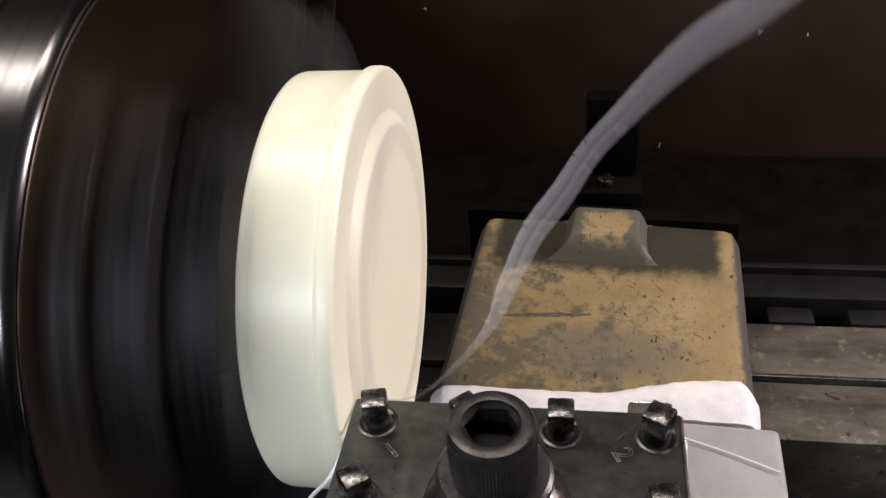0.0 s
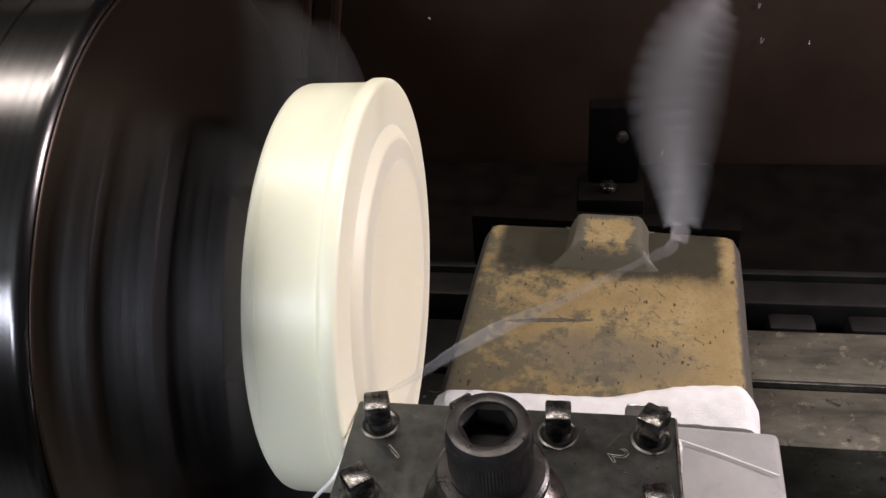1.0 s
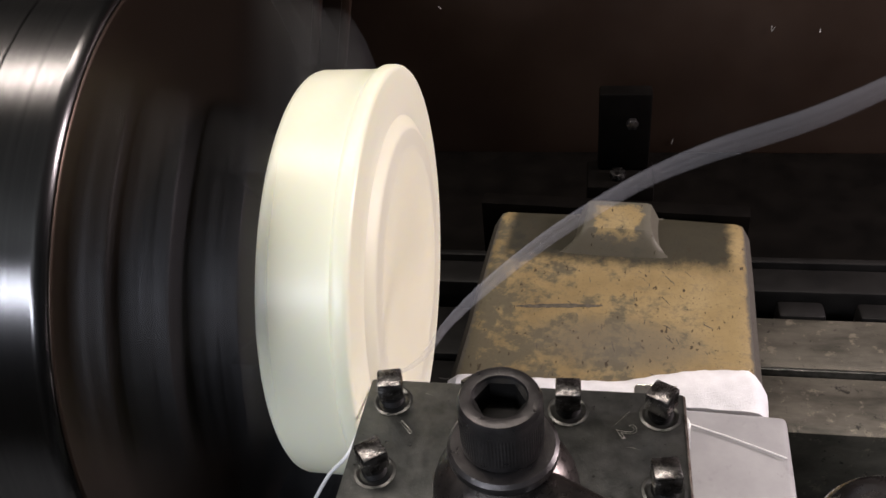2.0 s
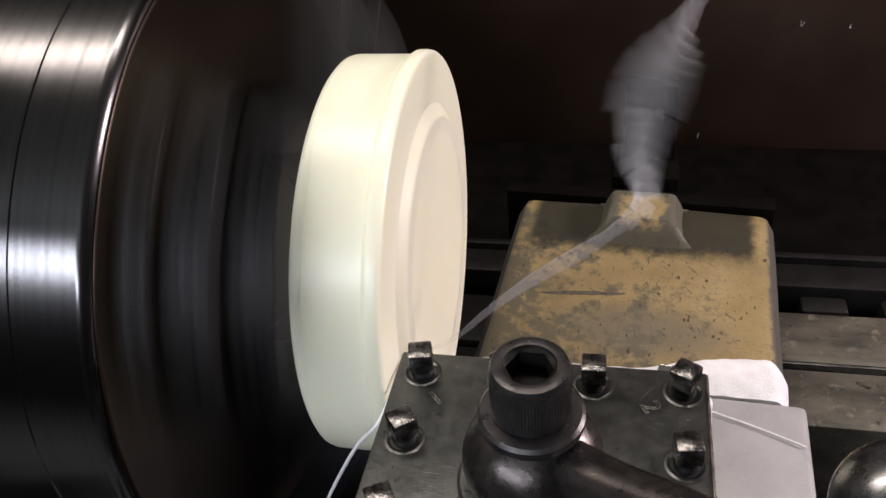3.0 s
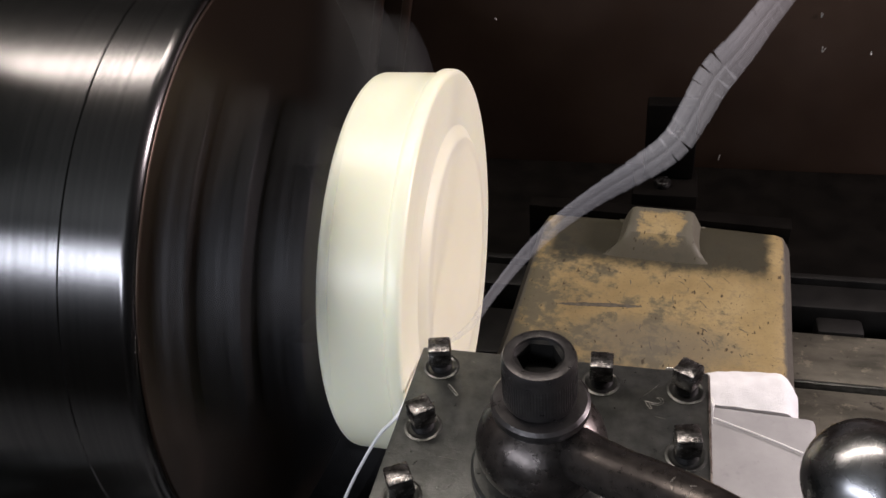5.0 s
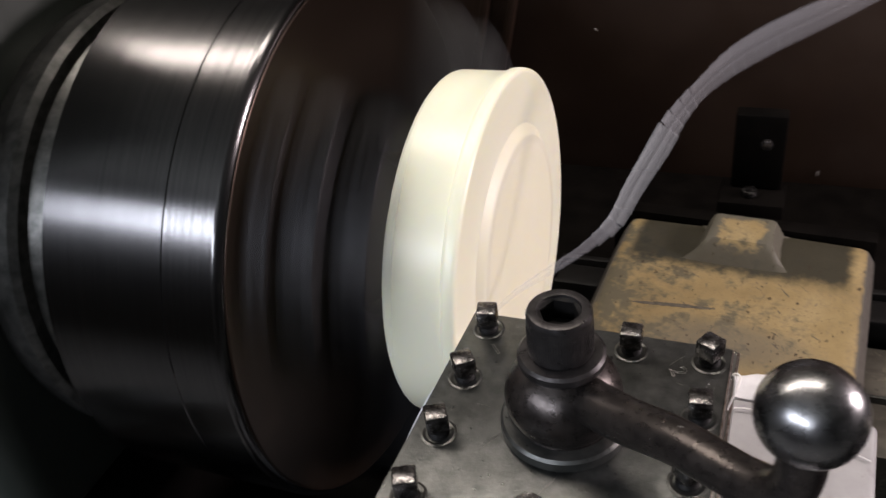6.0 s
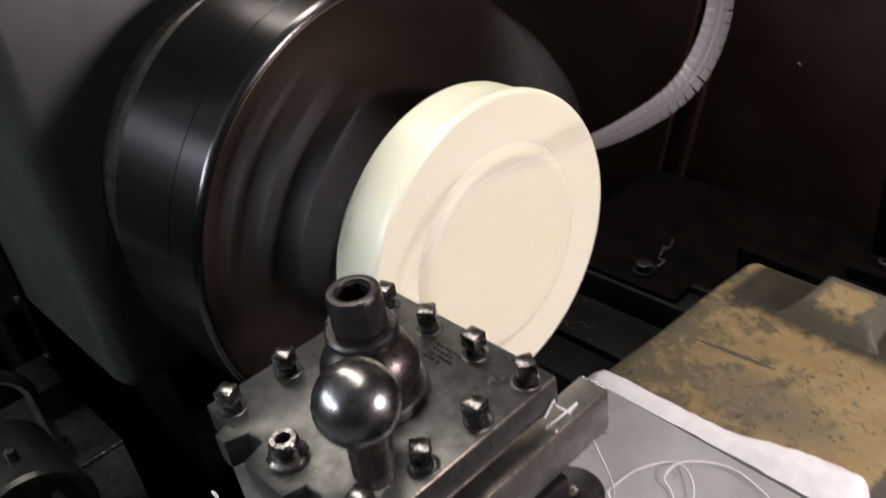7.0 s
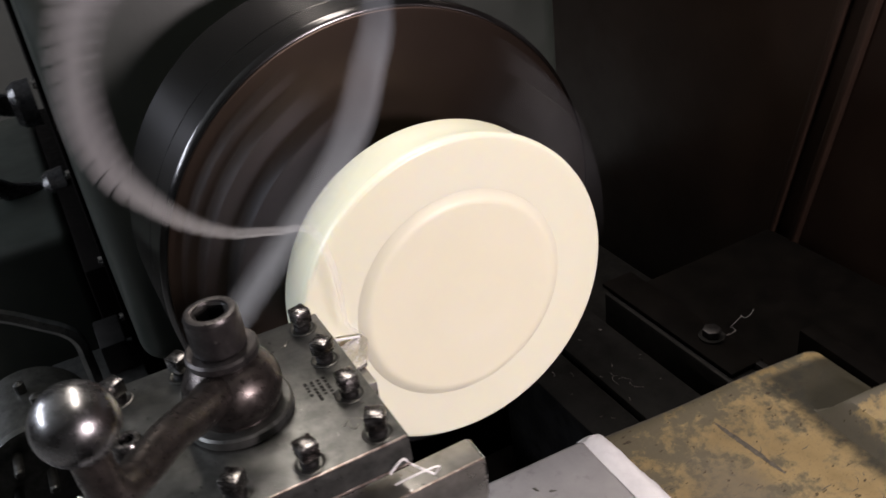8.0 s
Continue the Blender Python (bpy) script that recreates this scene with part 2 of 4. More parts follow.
def merge(bm, bm2):
    if bm is None:
        return bm2
    me = bpy.data.meshes.new("tmp")
    bm2.to_mesh(me)
    bm2.free()
    bm.from_mesh(me)
    bpy.data.meshes.remove(me)
    return bm


def prism(outline, z0, z1, bevel=0.0, bm=None, seg=2):
    bm2 = bmesh.new()
    low = [bm2.verts.new((x, y, z0)) for x, y in outline]
    top = [bm2.verts.new((x, y, z1)) for x, y in outline]
    bm2.faces.new(low[::-1]), bm2.faces.new(top)
    for i in range(len(low)):
        j = (i + 1) % len(low)
        bm2.faces.new((low[i], low[j], top[j], top[i]))
    if bevel:
        bmesh.ops.recalc_face_normals(bm2, faces=bm2.faces)
        bmesh.ops.bevel(bm2, geom=bm2.edges[:], offset=bevel, segments=seg, profile=0.5, affect="EDGES")
    return merge(bm, bm2)


def lathe_turn(profile, n=64, axis="z", bm=None):
    """A turned body: profile of (along, radius) about the axis; ends with radius 0 close it."""
    bm2 = bmesh.new()
    rings = []
    held = [profile[0]]
    for (h0, r0), (h1, r1) in zip(profile, profile[1:]):
        long = math.hypot(h1 - h0, r1 - r0)
        if long > 0.004:
            u = 0.0006 / long
            held += [(h0 + (h1 - h0) * u, r0 + (r1 - r0) * u), (h1 - (h1 - h0) * u, r1 - (r1 - r0) * u)]
        held.append((h1, r1))
    for h, r in held:
        if r <= 0:
            rings.append([bm2.verts.new((0, 0, h))])
        else:
            rings.append([bm2.verts.new((r * math.cos(2 * math.pi * i / n), r * math.sin(2 * math.pi * i / n), h)) for i in range(n)])
    for a, b in zip(rings, rings[1:]):
        for i in range(n):
            j = (i + 1) % n
            q = [a[i % len(a)], a[j % len(a)], b[j % len(b)], b[i % len(b)]]
            u = list(dict.fromkeys(q))
            if len(u) > 2:
                bm2.faces.new(u)
    if axis == "x":
        bmesh.ops.transform(bm2, matrix=Matrix(((0, 0, 1, 0), (0, 1, 0, 0), (-1, 0, 0, 0), (0, 0, 0, 1))), verts=bm2.verts)
    return merge(bm, bm2)


def tube(points, radius, n=8, bm=None, steps=6):
    """A round bar along a smooth line through the points; radius a number or one for each point."""
    pts = [Vector(p) for p in points]
    rad = radius if isinstance(radius, (list, tuple)) else [radius] * len(pts)
    line, rr = [], []
    for i in range(len(pts) - 1):
        p0, p1, p2, p3 = pts[max(i - 1, 0)], pts[i], pts[i + 1], pts[min(i + 2, len(pts) - 1)]
        for k in range(steps):
            u = k / steps
            line.append(0.5 * ((2 * p1) + (p2 - p0) * u + (2 * p0 - 5 * p1 + 4 * p2 - p3) * u * u + (3 * p1 - p0 - 3 * p2 + p3) * u ** 3))
            rr.append(rad[i] * (1 - u) + rad[i + 1] * u)
    line.append(pts[-1]), rr.append(rad[-1])
    bm2 = bmesh.new()
    rings, side = [], None
    for i, p in enumerate(line):
        t = (line[min(i + 1, len(line) - 1)] - line[max(i - 1, 0)]).normalized()
        if side is None:
            side = t.orthogonal().normalized()
        side = (side - t * side.dot(t)).normalized()
        up = t.cross(side)
        rings.append([bm2.verts.new(p + rr[i] * (side * math.cos(2 * math.pi * k / n) + up * math.sin(2 * math.pi * k / n))) for k in range(n)])
    for a, b in zip(rings, rings[1:]):
        for k in range(n):
            bm2.faces.new((a[k], a[(k + 1) % n], b[(k + 1) % n], b[k]))
    bm2.faces.new(rings[0][::-1]), bm2.faces.new(rings[-1])
    return merge(bm, bm2)


def hexagon(r, z0, z1, bevel, n=6, turn=0.0):
    return prism([(r * math.cos(turn + 2 * math.pi * i / n), r * math.sin(turn + 2 * math.pi * i / n)) for i in range(n)], z0, z1, bevel)


# ---- the room: assumed shell, mostly unseen, added for reflections and bounce ----
thing("floor", box(-3.5, 3.5, -3.5, 3.0, -0.1, 0.0), concrete, "grey concrete workshop floor", "floor", kind="structure")
thing("ceiling", box(-3.5, 3.5, -3.5, 3.0, 3.0, 3.1), ceiling_paint, "pale painted workshop ceiling", "ceiling", kind="structure")
thing("wall_north", box(-3.5, 3.5, 3.0, 3.1, 0.0, 3.0), room_paint, "pale painted workshop wall behind the lathe", "wall", kind="structure")
thing("wall_south", box(-3.5, 3.5, -3.6, -3.5, 0.0, 3.0), room_paint, "pale painted workshop wall before the lathe", "wall", kind="structure")
thing("wall_west", box(-3.6, -3.5, -3.5, 3.0, 0.0, 3.0), room_paint, "pale painted workshop wall at the headstock end", "wall", kind="structure")
thing("wall_east", box(3.5, 3.6, -3.5, 3.0, 0.0, 3.0), room_paint, "pale painted workshop wall at the tailstock end", "wall", kind="structure")


# ---- the lathe ----
def bed():
    lathe = empty("lathe_bed", "dark oily cast iron lathe bed with worn flat ways", "lathe bed", Matrix.Translation((0, 0.018, -0.035)))
    part("body", box(-1.0, 1.3, 0.02, 0.748, 0.04, 0.60, 0.006), dark_iron, lathe)
    part("chip_tray", box(-1.0, 1.3, -0.30, 0.02, 0.52, 0.56, 0.004), dark_iron, lathe, "dark chip tray with oily swarf")
    part("front_way", box(-0.36, 1.3, 0.03, 0.14, 0.60, 0.775, 0.004), dark_iron, lathe)
    part("centre_way", box(0.02, 1.3, 0.309, 0.376, 0.60, 0.797, 0.003), way_iron, lathe, "greenish worn iron way with a bright edge")
    # same way left of the carriage, the chuck's shade put into its dark colour
    part("shaded_way", box(-0.36, 0.0195, 0.325, 0.376, 0.60, 0.797, 0.003), dark_iron, lathe, "oily bed way, darkened for the shade by the chuck")
    part("way_edge", box(0.02, 1.3, 0.3765, 0.3805, 0.60, 0.803, 0.0012), ring_steel, lathe, "bright rubbed steel edge")
    part("rear_way", box(0.02, 1.3, 0.381, 0.45, 0.60, 0.800, 0.003), way_iron, lathe, "scraped grey iron way")
    # rear way's left end, darkened likewise for the chuck's shade
    part("shaded_way", box(-0.36, 0.0195, 0.381, 0.45, 0.60, 0.800, 0.003), dark_iron, lathe, "oily bed way, darkened for the shade by the chuck")
    part("rack_rail", box(-0.36, 1.3, 0.475, 0.512, 0.60, 0.812, 0.004), dark_iron, lathe)
    part("rail_lip", box(-0.36, 1.3, 0.513, 0.522, 0.60, 0.818, 0.002), dark_iron, lathe)
    part("rear_ledge", box(-0.36, 1.3, 0.523, 0.748, 0.60, 0.802, 0.003), near_black_iron, lathe)
    for i in range(7):
        x = 0.205 + 0.075 * i
        part("rack_block", box(x, x + 0.045, 0.4505, 0.4745, 0.60, 0.802, 0.005), dark_iron, lathe)
    return lathe


bed()


def guard():
    g = empty("splash_guard", "dark brown sheet steel splash guard behind the bed", "splash guard", Matrix.Translation((0, 0, 0)))
    part("panel", box(-1.0, 1.4, 0.775, 0.780, 0.5, 1.75, 0.001), brown_guard, g)
    for x in (0.0, 0.035):
        part("rib", box(x, x + 0.011, 0.762, 0.7745, -0.22, 0.70, 0.003), brown_guard, g, "", pose(-0.318, 0, 0.95, 0, 13.2, 0))
    return g


guard()


def headstock():
    h = empty("headstock", "dark green painted cast headstock with rounded corner", "headstock", Matrix.Translation((0, 0, 0)))
    bm = box(-1.3, -0.365, -0.029, 0.457, 0.90, 1.36, 0.024, 5)
    part("casting", bm, green_paint, h)
    # base and plinth near black: shade on the lower headstock is in their colour
    part("base", box(-1.3, -0.40, 0.02, 0.44, 0.40, 0.8995, 0.006), near_black_iron, h)
    part("plinth", box(-1.3, -0.62, -0.0572, 0.0195, 0.40, 0.8995, 0.004), near_black_iron, h)
    part("gearbox", box(-1.3, -0.74, -0.30, -0.0575, 0.45, 0.90, 0.015, 4), green_paint, h)
    m = Matrix.Translation((0, AXIS_Y, AXIS_Z))
    part("nose_flange", lathe_turn([(-0.365, 0.0), (-0.365, 0.156), (-0.350, 0.161), (-0.338, 0.161), (-0.334, 0.157), (-0.334, 0.149), (-0.322, 0.144), (-0.306, 0.144), (-0.302, 0.0)], 72, "x"), ring_steel, h, "ring flange of the spindle nose", m)
    part("front_strip", box(-0.98, -0.585, -0.0335, -0.0295, 0.80, 1.27, 0.0015), near_black_iron, h)
    for z in (0.835, 0.915, 1.026, 1.13):
        part("screw", lathe_turn([(0, 0.0), (0, 0.005), (0.004, 0.005), (0.005, 0.0)], 12), bright_steel, h, "", pose(-0.605, -0.0335, z, 90, 0, 0))
    return h


headstock()


# ---- the chuck and the workpiece ----
def chuck():
    c = empty("lathe_chuck", "large turned steel three-jaw chuck, spinning", "chuck", Matrix.Translation((0, AXIS_Y, AXIS_Z)))
    R = 0.1786
    prof = [(-0.3015, 0.0), (-0.3015, 0.138), (-0.299, 0.138), (-0.297, 0.142), (-0.297, R - 0.004), (-0.293, R),
            (-0.2147, R), (-0.2142, R - 0.0006), (-0.2136, R - 0.0006), (-0.2131, R), (-0.1832, R), (-0.1818, R - 0.0006), (-0.1803, R - 0.0019), (-0.1792, R - 0.0036), (-0.1792, 0.0)]
    part("body", lathe_turn(prof, 160, "x"), turned, c)
    face = surface("dark_chuck_face", (0.020, 0.013, 0.009), (0.034, 0.023, 0.016), (0.28, 0.4), 0.8, 14, 500, 0.08)
    part("face_plate", lathe_turn([(-0.1780, 0.0), (-0.1780, R - 0.0052), (-0.1784, R - 0.0044), (-0.1790, R - 0.0044), (-0.1790, 0.0)], 128, "x"), face, c, "dark brown oiled chuck face")
    for k in range(3):
        m = pose(0, 0, 0, 120 * k)
        j = part("jaw", box(-0.1775, -0.160, -0.028, 0.028, 0.048, 0.165, 0.002), jaw_steel, c, "", m)
        box_bm = box(-0.1598, -0.137, -0.028, 0.028, 0.074, 0.1585, 0.002)
        part("jaw_step", box_bm, jaw_steel, j)
        part("jaw_tip", box(-0.1368, -0.114, -0.028, 0.028, 0.1124, 0.1450, 0.002), jaw_steel, j)
        part("screw_socket", lathe_turn([(0.0, 0.0), (0.0, 0.008), (0.002, 0.008), (0.002, 0.005), (-0.004, 0.005)], 24, "x"), dark_iron, j, "", Matrix.Translation((-0.1367, 0, 0.093)))
    return c


def disc():
    d = empty("nylon_disc", "cream nylon disc with a raised boss, being faced", "workpiece", Matrix.Translation((0, AXIS_Y, AXIS_Z)))
    r0 = 0.0728
    prof = [(-0.1221, 0.0), (-0.1221, 0.1080), (-0.1217, 0.1098), (-0.1206, 0.1110), (-0.1188, 0.1115),
            (-0.0885, 0.1118), (-0.0868, 0.1120), (-0.0860, 0.1128), (-0.0854, 0.1136), (-0.0845, 0.1141), (-0.0830, 0.1142), (-0.0805, 0.1142), (-0.0788, 0.1138), (-0.0779, 0.1130),
            (-0.0775, 0.1114), (-0.0775, r0 - 0.006), (-0.0785, 0.0)]
    part("body", lathe_turn(prof, 160, "x"), nylon, d)
    part("boss", lathe_turn([(-0.0780, 0.0), (-0.0780, r0 + 0.0052), (-0.0771, r0 + 0.0040), (-0.0760, r0 + 0.0022), (-0.0748, r0 + 0.0004), (-0.0739, r0 - 0.0012), (-0.0734, r0 - 0.0026), (-0.07318, r0 - 0.0045), (-0.07318, 0.0)], 160, "x"), nylon_old, d, "flat raised boss of the disc")
    # the layer that the tool takes off, ring by ring
    rings = []
    for k in range(14):
        a = r0 + 0.001 * (k + 1)
        top = -0.0732 - 0.00002 * (k + 1)
        inner = a - (0.004 if k else 0.0068)
        bm = lathe_turn([(-0.0798, inner), (top, inner), (top, a - 0.0030), (-0.0739, a - 0.0012), (-0.0748, a + 0.0004), (-0.0760, a + 0.0022), (-0.0771, a + 0.0040), (-0.0777, a + 0.0050), (-0.0798, a + 0.0050), (-0.0798, inner)], 128, "x")
        rings.append((a, part("facing_layer", bm, nylon_old, d)))
    return d, rings


spinner = chuck()
work, layers = disc()


# ---- the slide and what rides on it ----
RIDERS = []


def rider(ob):
    RIDERS.append(ob)
    return ob


def cross_slide():
    s = rider(empty("cross_slide", "grey painted cross slide plate of the carriage", "cross slide", pose(0, 0, 0, 0, 0, -2.5)))
    part("plate", box(-0.088, 0.151, -0.14, 0.2565, 0.825, 0.8825, 0.005, 3), grey_paint, s)
    for x, y, a in ((-0.060, 0.196, 20), (-0.052, 0.206, 60), (-0.043, 0.202, 35), (-0.037, 0.212, 10)):
        part("scuff", prism([(-0.003, -0.0008), (0.001, -0.0014), (0.0035, 0.0004), (0.0005, 0.0006), (-0.001, 0.0014)], 0.0, 0.00025), ground_steel, s, "pale scuff on the grey paint", pose(x, y, 0.8826, 0, 0, a))
    part("dovetail", box(-0.06, 0.12, -0.16, 0.24, 0.805, 0.8248, 0.002), dark_iron, s)
    return s


def carriage():
    c = empty("saddle", "dark oily cast saddle of the carriage", "saddle")
    part("casting", box(-0.08, 0.165, -0.22, 0.320, 0.7655, 0.8048, 0.006), dark_iron, c)
    part("apron", box(-0.14, 0.24, -0.28, -0.2205, 0.5, 0.80, 0.01), dark_iron, c)
    return c


def cover():
    """Rounded sheet cover behind the cross slide, a raised housing at its far end."""
    c = rider(empty("slide_cover", "ochre painted worn steel cover on the cross slide", "slide cover", pose(0.0416, 0.394, 0.861, 0, 0, -3.8)))
    def lie(x, y):
        over = max(0.0, abs(x) - 0.108)
        z = 0.009 - (over * 90) ** 2 * 0.014 - 0.0010 * math.sin(3 * x / 0.119 + 40 * y)
        return z - (max(0.0, y - 0.100) * 100) ** 2 * 0.006

    bm = bmesh.new()
    nx, ny = 36, 24
    grid = []
    for j in range(ny + 1):
        row = []
        y = -0.165 + 0.273 * j / ny
        for i in range(nx + 1):
            u = -1 + 2 * i / nx
            x = 0.119 * u
            z = lie(x, y)
            row.append(bm.verts.new((x * (1 + 0.035 * (0.1 - y)), y, z)))
        grid.append(row)
    for j in range(ny):
        for i in range(nx):
            bm.faces.new((grid[j][i], grid[j][i + 1], grid[j + 1][i + 1], grid[j + 1][i]))
    ret = bmesh.ops.extrude_face_region(bm, geom=bm.faces[:])
    for v in [g for g in ret["geom"] if isinstance(g, bmesh.types.BMVert)]:
        v.co.z = min(v.co.z - 0.003, -0.045)
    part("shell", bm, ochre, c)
    # the raised housing
    bm = bmesh.new()
    n = 20
    rows = []
    for j, (y, h, w) in enumerate(((0.044, 0.0, 0.052), (0.049, 0.007, 0.047), (0.054, 0.015, 0.042), (0.060, 0.021, 0.038), (0.080, 0.023, 0.036), (0.100, 0.022, 0.036), (0.1075, 0.0, 0.040))):
        row = []
        for i in range(n + 1):
            u = -1 + 2 * i / n
            k = max(0.0, 1 - max(0.0, (abs(u) - 0.72) / 0.28) ** 2)
            row.append(bm.verts.new((w * u * (1 + 0.04 * (1 - k)), y, 0.007 + h * k)))
        rows.append(row)
    for a, b in zip(rows, rows[1:]):
        for i in range(n):
            bm.faces.new((a[i], a[i + 1], b[i + 1], b[i]))
    part("housing", bm, ochre_top, c)
    random.seed(8)
    def mark(name, points, wide, label):
        """A scratch that lies on the shell, pointed at its ends."""
        bm = bmesh.new()
        rows = []
        for k, (x, y) in enumerate(points):
            w = wide * (0.25 + 0.75 * math.sin(math.pi * k / (len(points) - 1)) ** 0.5) * random.uniform(0.8, 1.2)
            q, p = points[min(k + 1, len(points) - 1)], points[max(k - 1, 0)]
            n = Vector((p[1] - q[1], q[0] - p[0], 0)).normalized() * w
            rows.append([bm.verts.new((x + n.x * f, y + n.y * f, lie(x, y) + h)) for f, h in ((-1, -0.0004), (-0.9, 0.00018), (0.9, 0.00018), (1, -0.0004))])
        for a, b in zip(rows, rows[1:]):
            for i in range(3):
                bm.faces.new((a[i], a[i + 1], b[i + 1], b[i]))
        part(name, bm, scratch, c, label)

    mark("scrape", [(-0.078 + 0.0038 * k, -0.0322 + 0.00042 * k + random.uniform(-0.0004, 0.0004)) for k in range(20)], 0.0025, "long dark scrape in the paint")
    for k in range(34):
        x, y, w, a = random.uniform(-0.085, 0.095), random.uniform(-0.11, 0.03), random.uniform(0.0015, 0.006), radians(random.uniform(75, 150))
        if k % 2:
            x = random.uniform(0.02, 0.095)
        bend = random.uniform(-0.3, 0.3)
        mark("scratch", [(x + w * f * math.cos(a + bend * f), y + w * f * math.sin(a + bend * f)) for f in (-1, -0.5, 0, 0.5, 1)], random.uniform(0.0002, 0.0005), "dark scratch in the paint")
    part("back_strip", box(-0.134, 0.119, 0.1105, 0.128, -0.05, 0.012, 0.001), near_black_iron, c, "dark rusty strip at the cover's far end")
    return c


def rag():
    r = rider(empty("folded_rag", "white folded cotton rag tucked between slide and cover", "rag", pose(0.035, 0.2765, 0.8428, 0, 0, -1.3)))
    for name, wide, slip, push, drop in (("upper_fold", 1.0, 0.0, 0.0, 0.0), ("under_fold", 1.012, -0.0015, 0.0022, 0.0068)):
        bm = bmesh.new()
        nx, ny = 60, 16
        rows = []
        for j in range(ny + 1):
            v = j / ny
            row = []
            for i in range(nx + 1):
                u = -1 + 2 * i / nx
                x = 0.1178 * u
                g = min(1.0, max(0.0, (u - 0.0) / 0.75))
                g = g * g * (3 - 2 * g)
                deep = 0.024 + 0.004 * (u + 1) + 0.021 * g
                y = -0.020 + deep * v + 0.0012 * noise.noise((u * 3, v, 1.7)) + 0.0012 * v * noise.noise((u * 11, 4, 0))
                fall = max(0.0, v - 0.55) / 0.45
                z = 0.0372 + 0.005 * (0.35 + g) * math.sin(math.pi * min(1.0, v * 1.1)) - (0.010 + 0.006 * g) * fall ** 2 + 0.0018 * v * noise.noise((u * 4, v * 3, 0.3)) + 0.0010 * noise.noise((u * 14, v * 6, 2.2))
                z -= (max(0.0, u - 0.9) * 10) ** 2 * 0.012 + max(0.0, -u - 0.93) * 0.1
                y -= (max(0.0, u - 0.86) / 0.14) ** 2 * 0.016 * v
                row.append(bm.verts.new((x * wide + slip, y + push, z - drop)))
            rows.append(row)
        for a, b in zip(rows, rows[1:]):
            for i in range(nx):
                bm.faces.new((a[i], a[i + 1], b[i + 1], b[i]))
        ret = bmesh.ops.extrude_face_region(bm, geom=bm.faces[:])
        for v in [g for g in ret["geom"] if isinstance(g, bmesh.types.BMVert)]:
            v.co.z -= 0.006
            v.co.y += 0.002
        part(name, bm, cloth, r)
    return r


def compound():
    c = rider(empty("compound_slide", "dark steel compound slide under the tool post", "compound slide"))
    part("swivel", lathe_turn([(0.883, 0.0), (0.883, 0.080), (0.898, 0.080), (0.901, 0.074), (0.955, 0.072), (0.957, 0.07), (0.957, 0.0)], 64), blackened, c)
    part("slide", box(-0.052, 0.050, -0.20, 0.078, 0.9575, 1.003, 0.006, 3), blackened, c)
    part("end_boss", lathe_turn([(0.9575, 0.0), (0.9575, 0.0205), (1.0022, 0.0205), (1.0036, 0.0192), (1.0036, 0.0)], 48), blackened, c, "", Matrix.Translation((0.0585, 0.073, 0)))
    part("socket_screw", lathe_turn([(1.0037, 0.0), (1.0037, 0.0022), (1.0037, 0.0045), (1.0050, 0.0045), (1.0050, 0.0024), (1.0040, 0.0)], 20), bolt_steel, c, "", Matrix.Translation((0.0605, 0.0745, 0)))
    part("dial", lathe_turn([(-0.235, 0.0), (-0.235, 0.024), (-0.204, 0.026), (-0.203, 0.0)], 48), bright_steel, c, "bright steel graduated dial", pose(0.0, 0, 0.975) @ pose(0, 0, 0, -90) @ pose(0, 0, 0))
    return c


STEP = 0.036


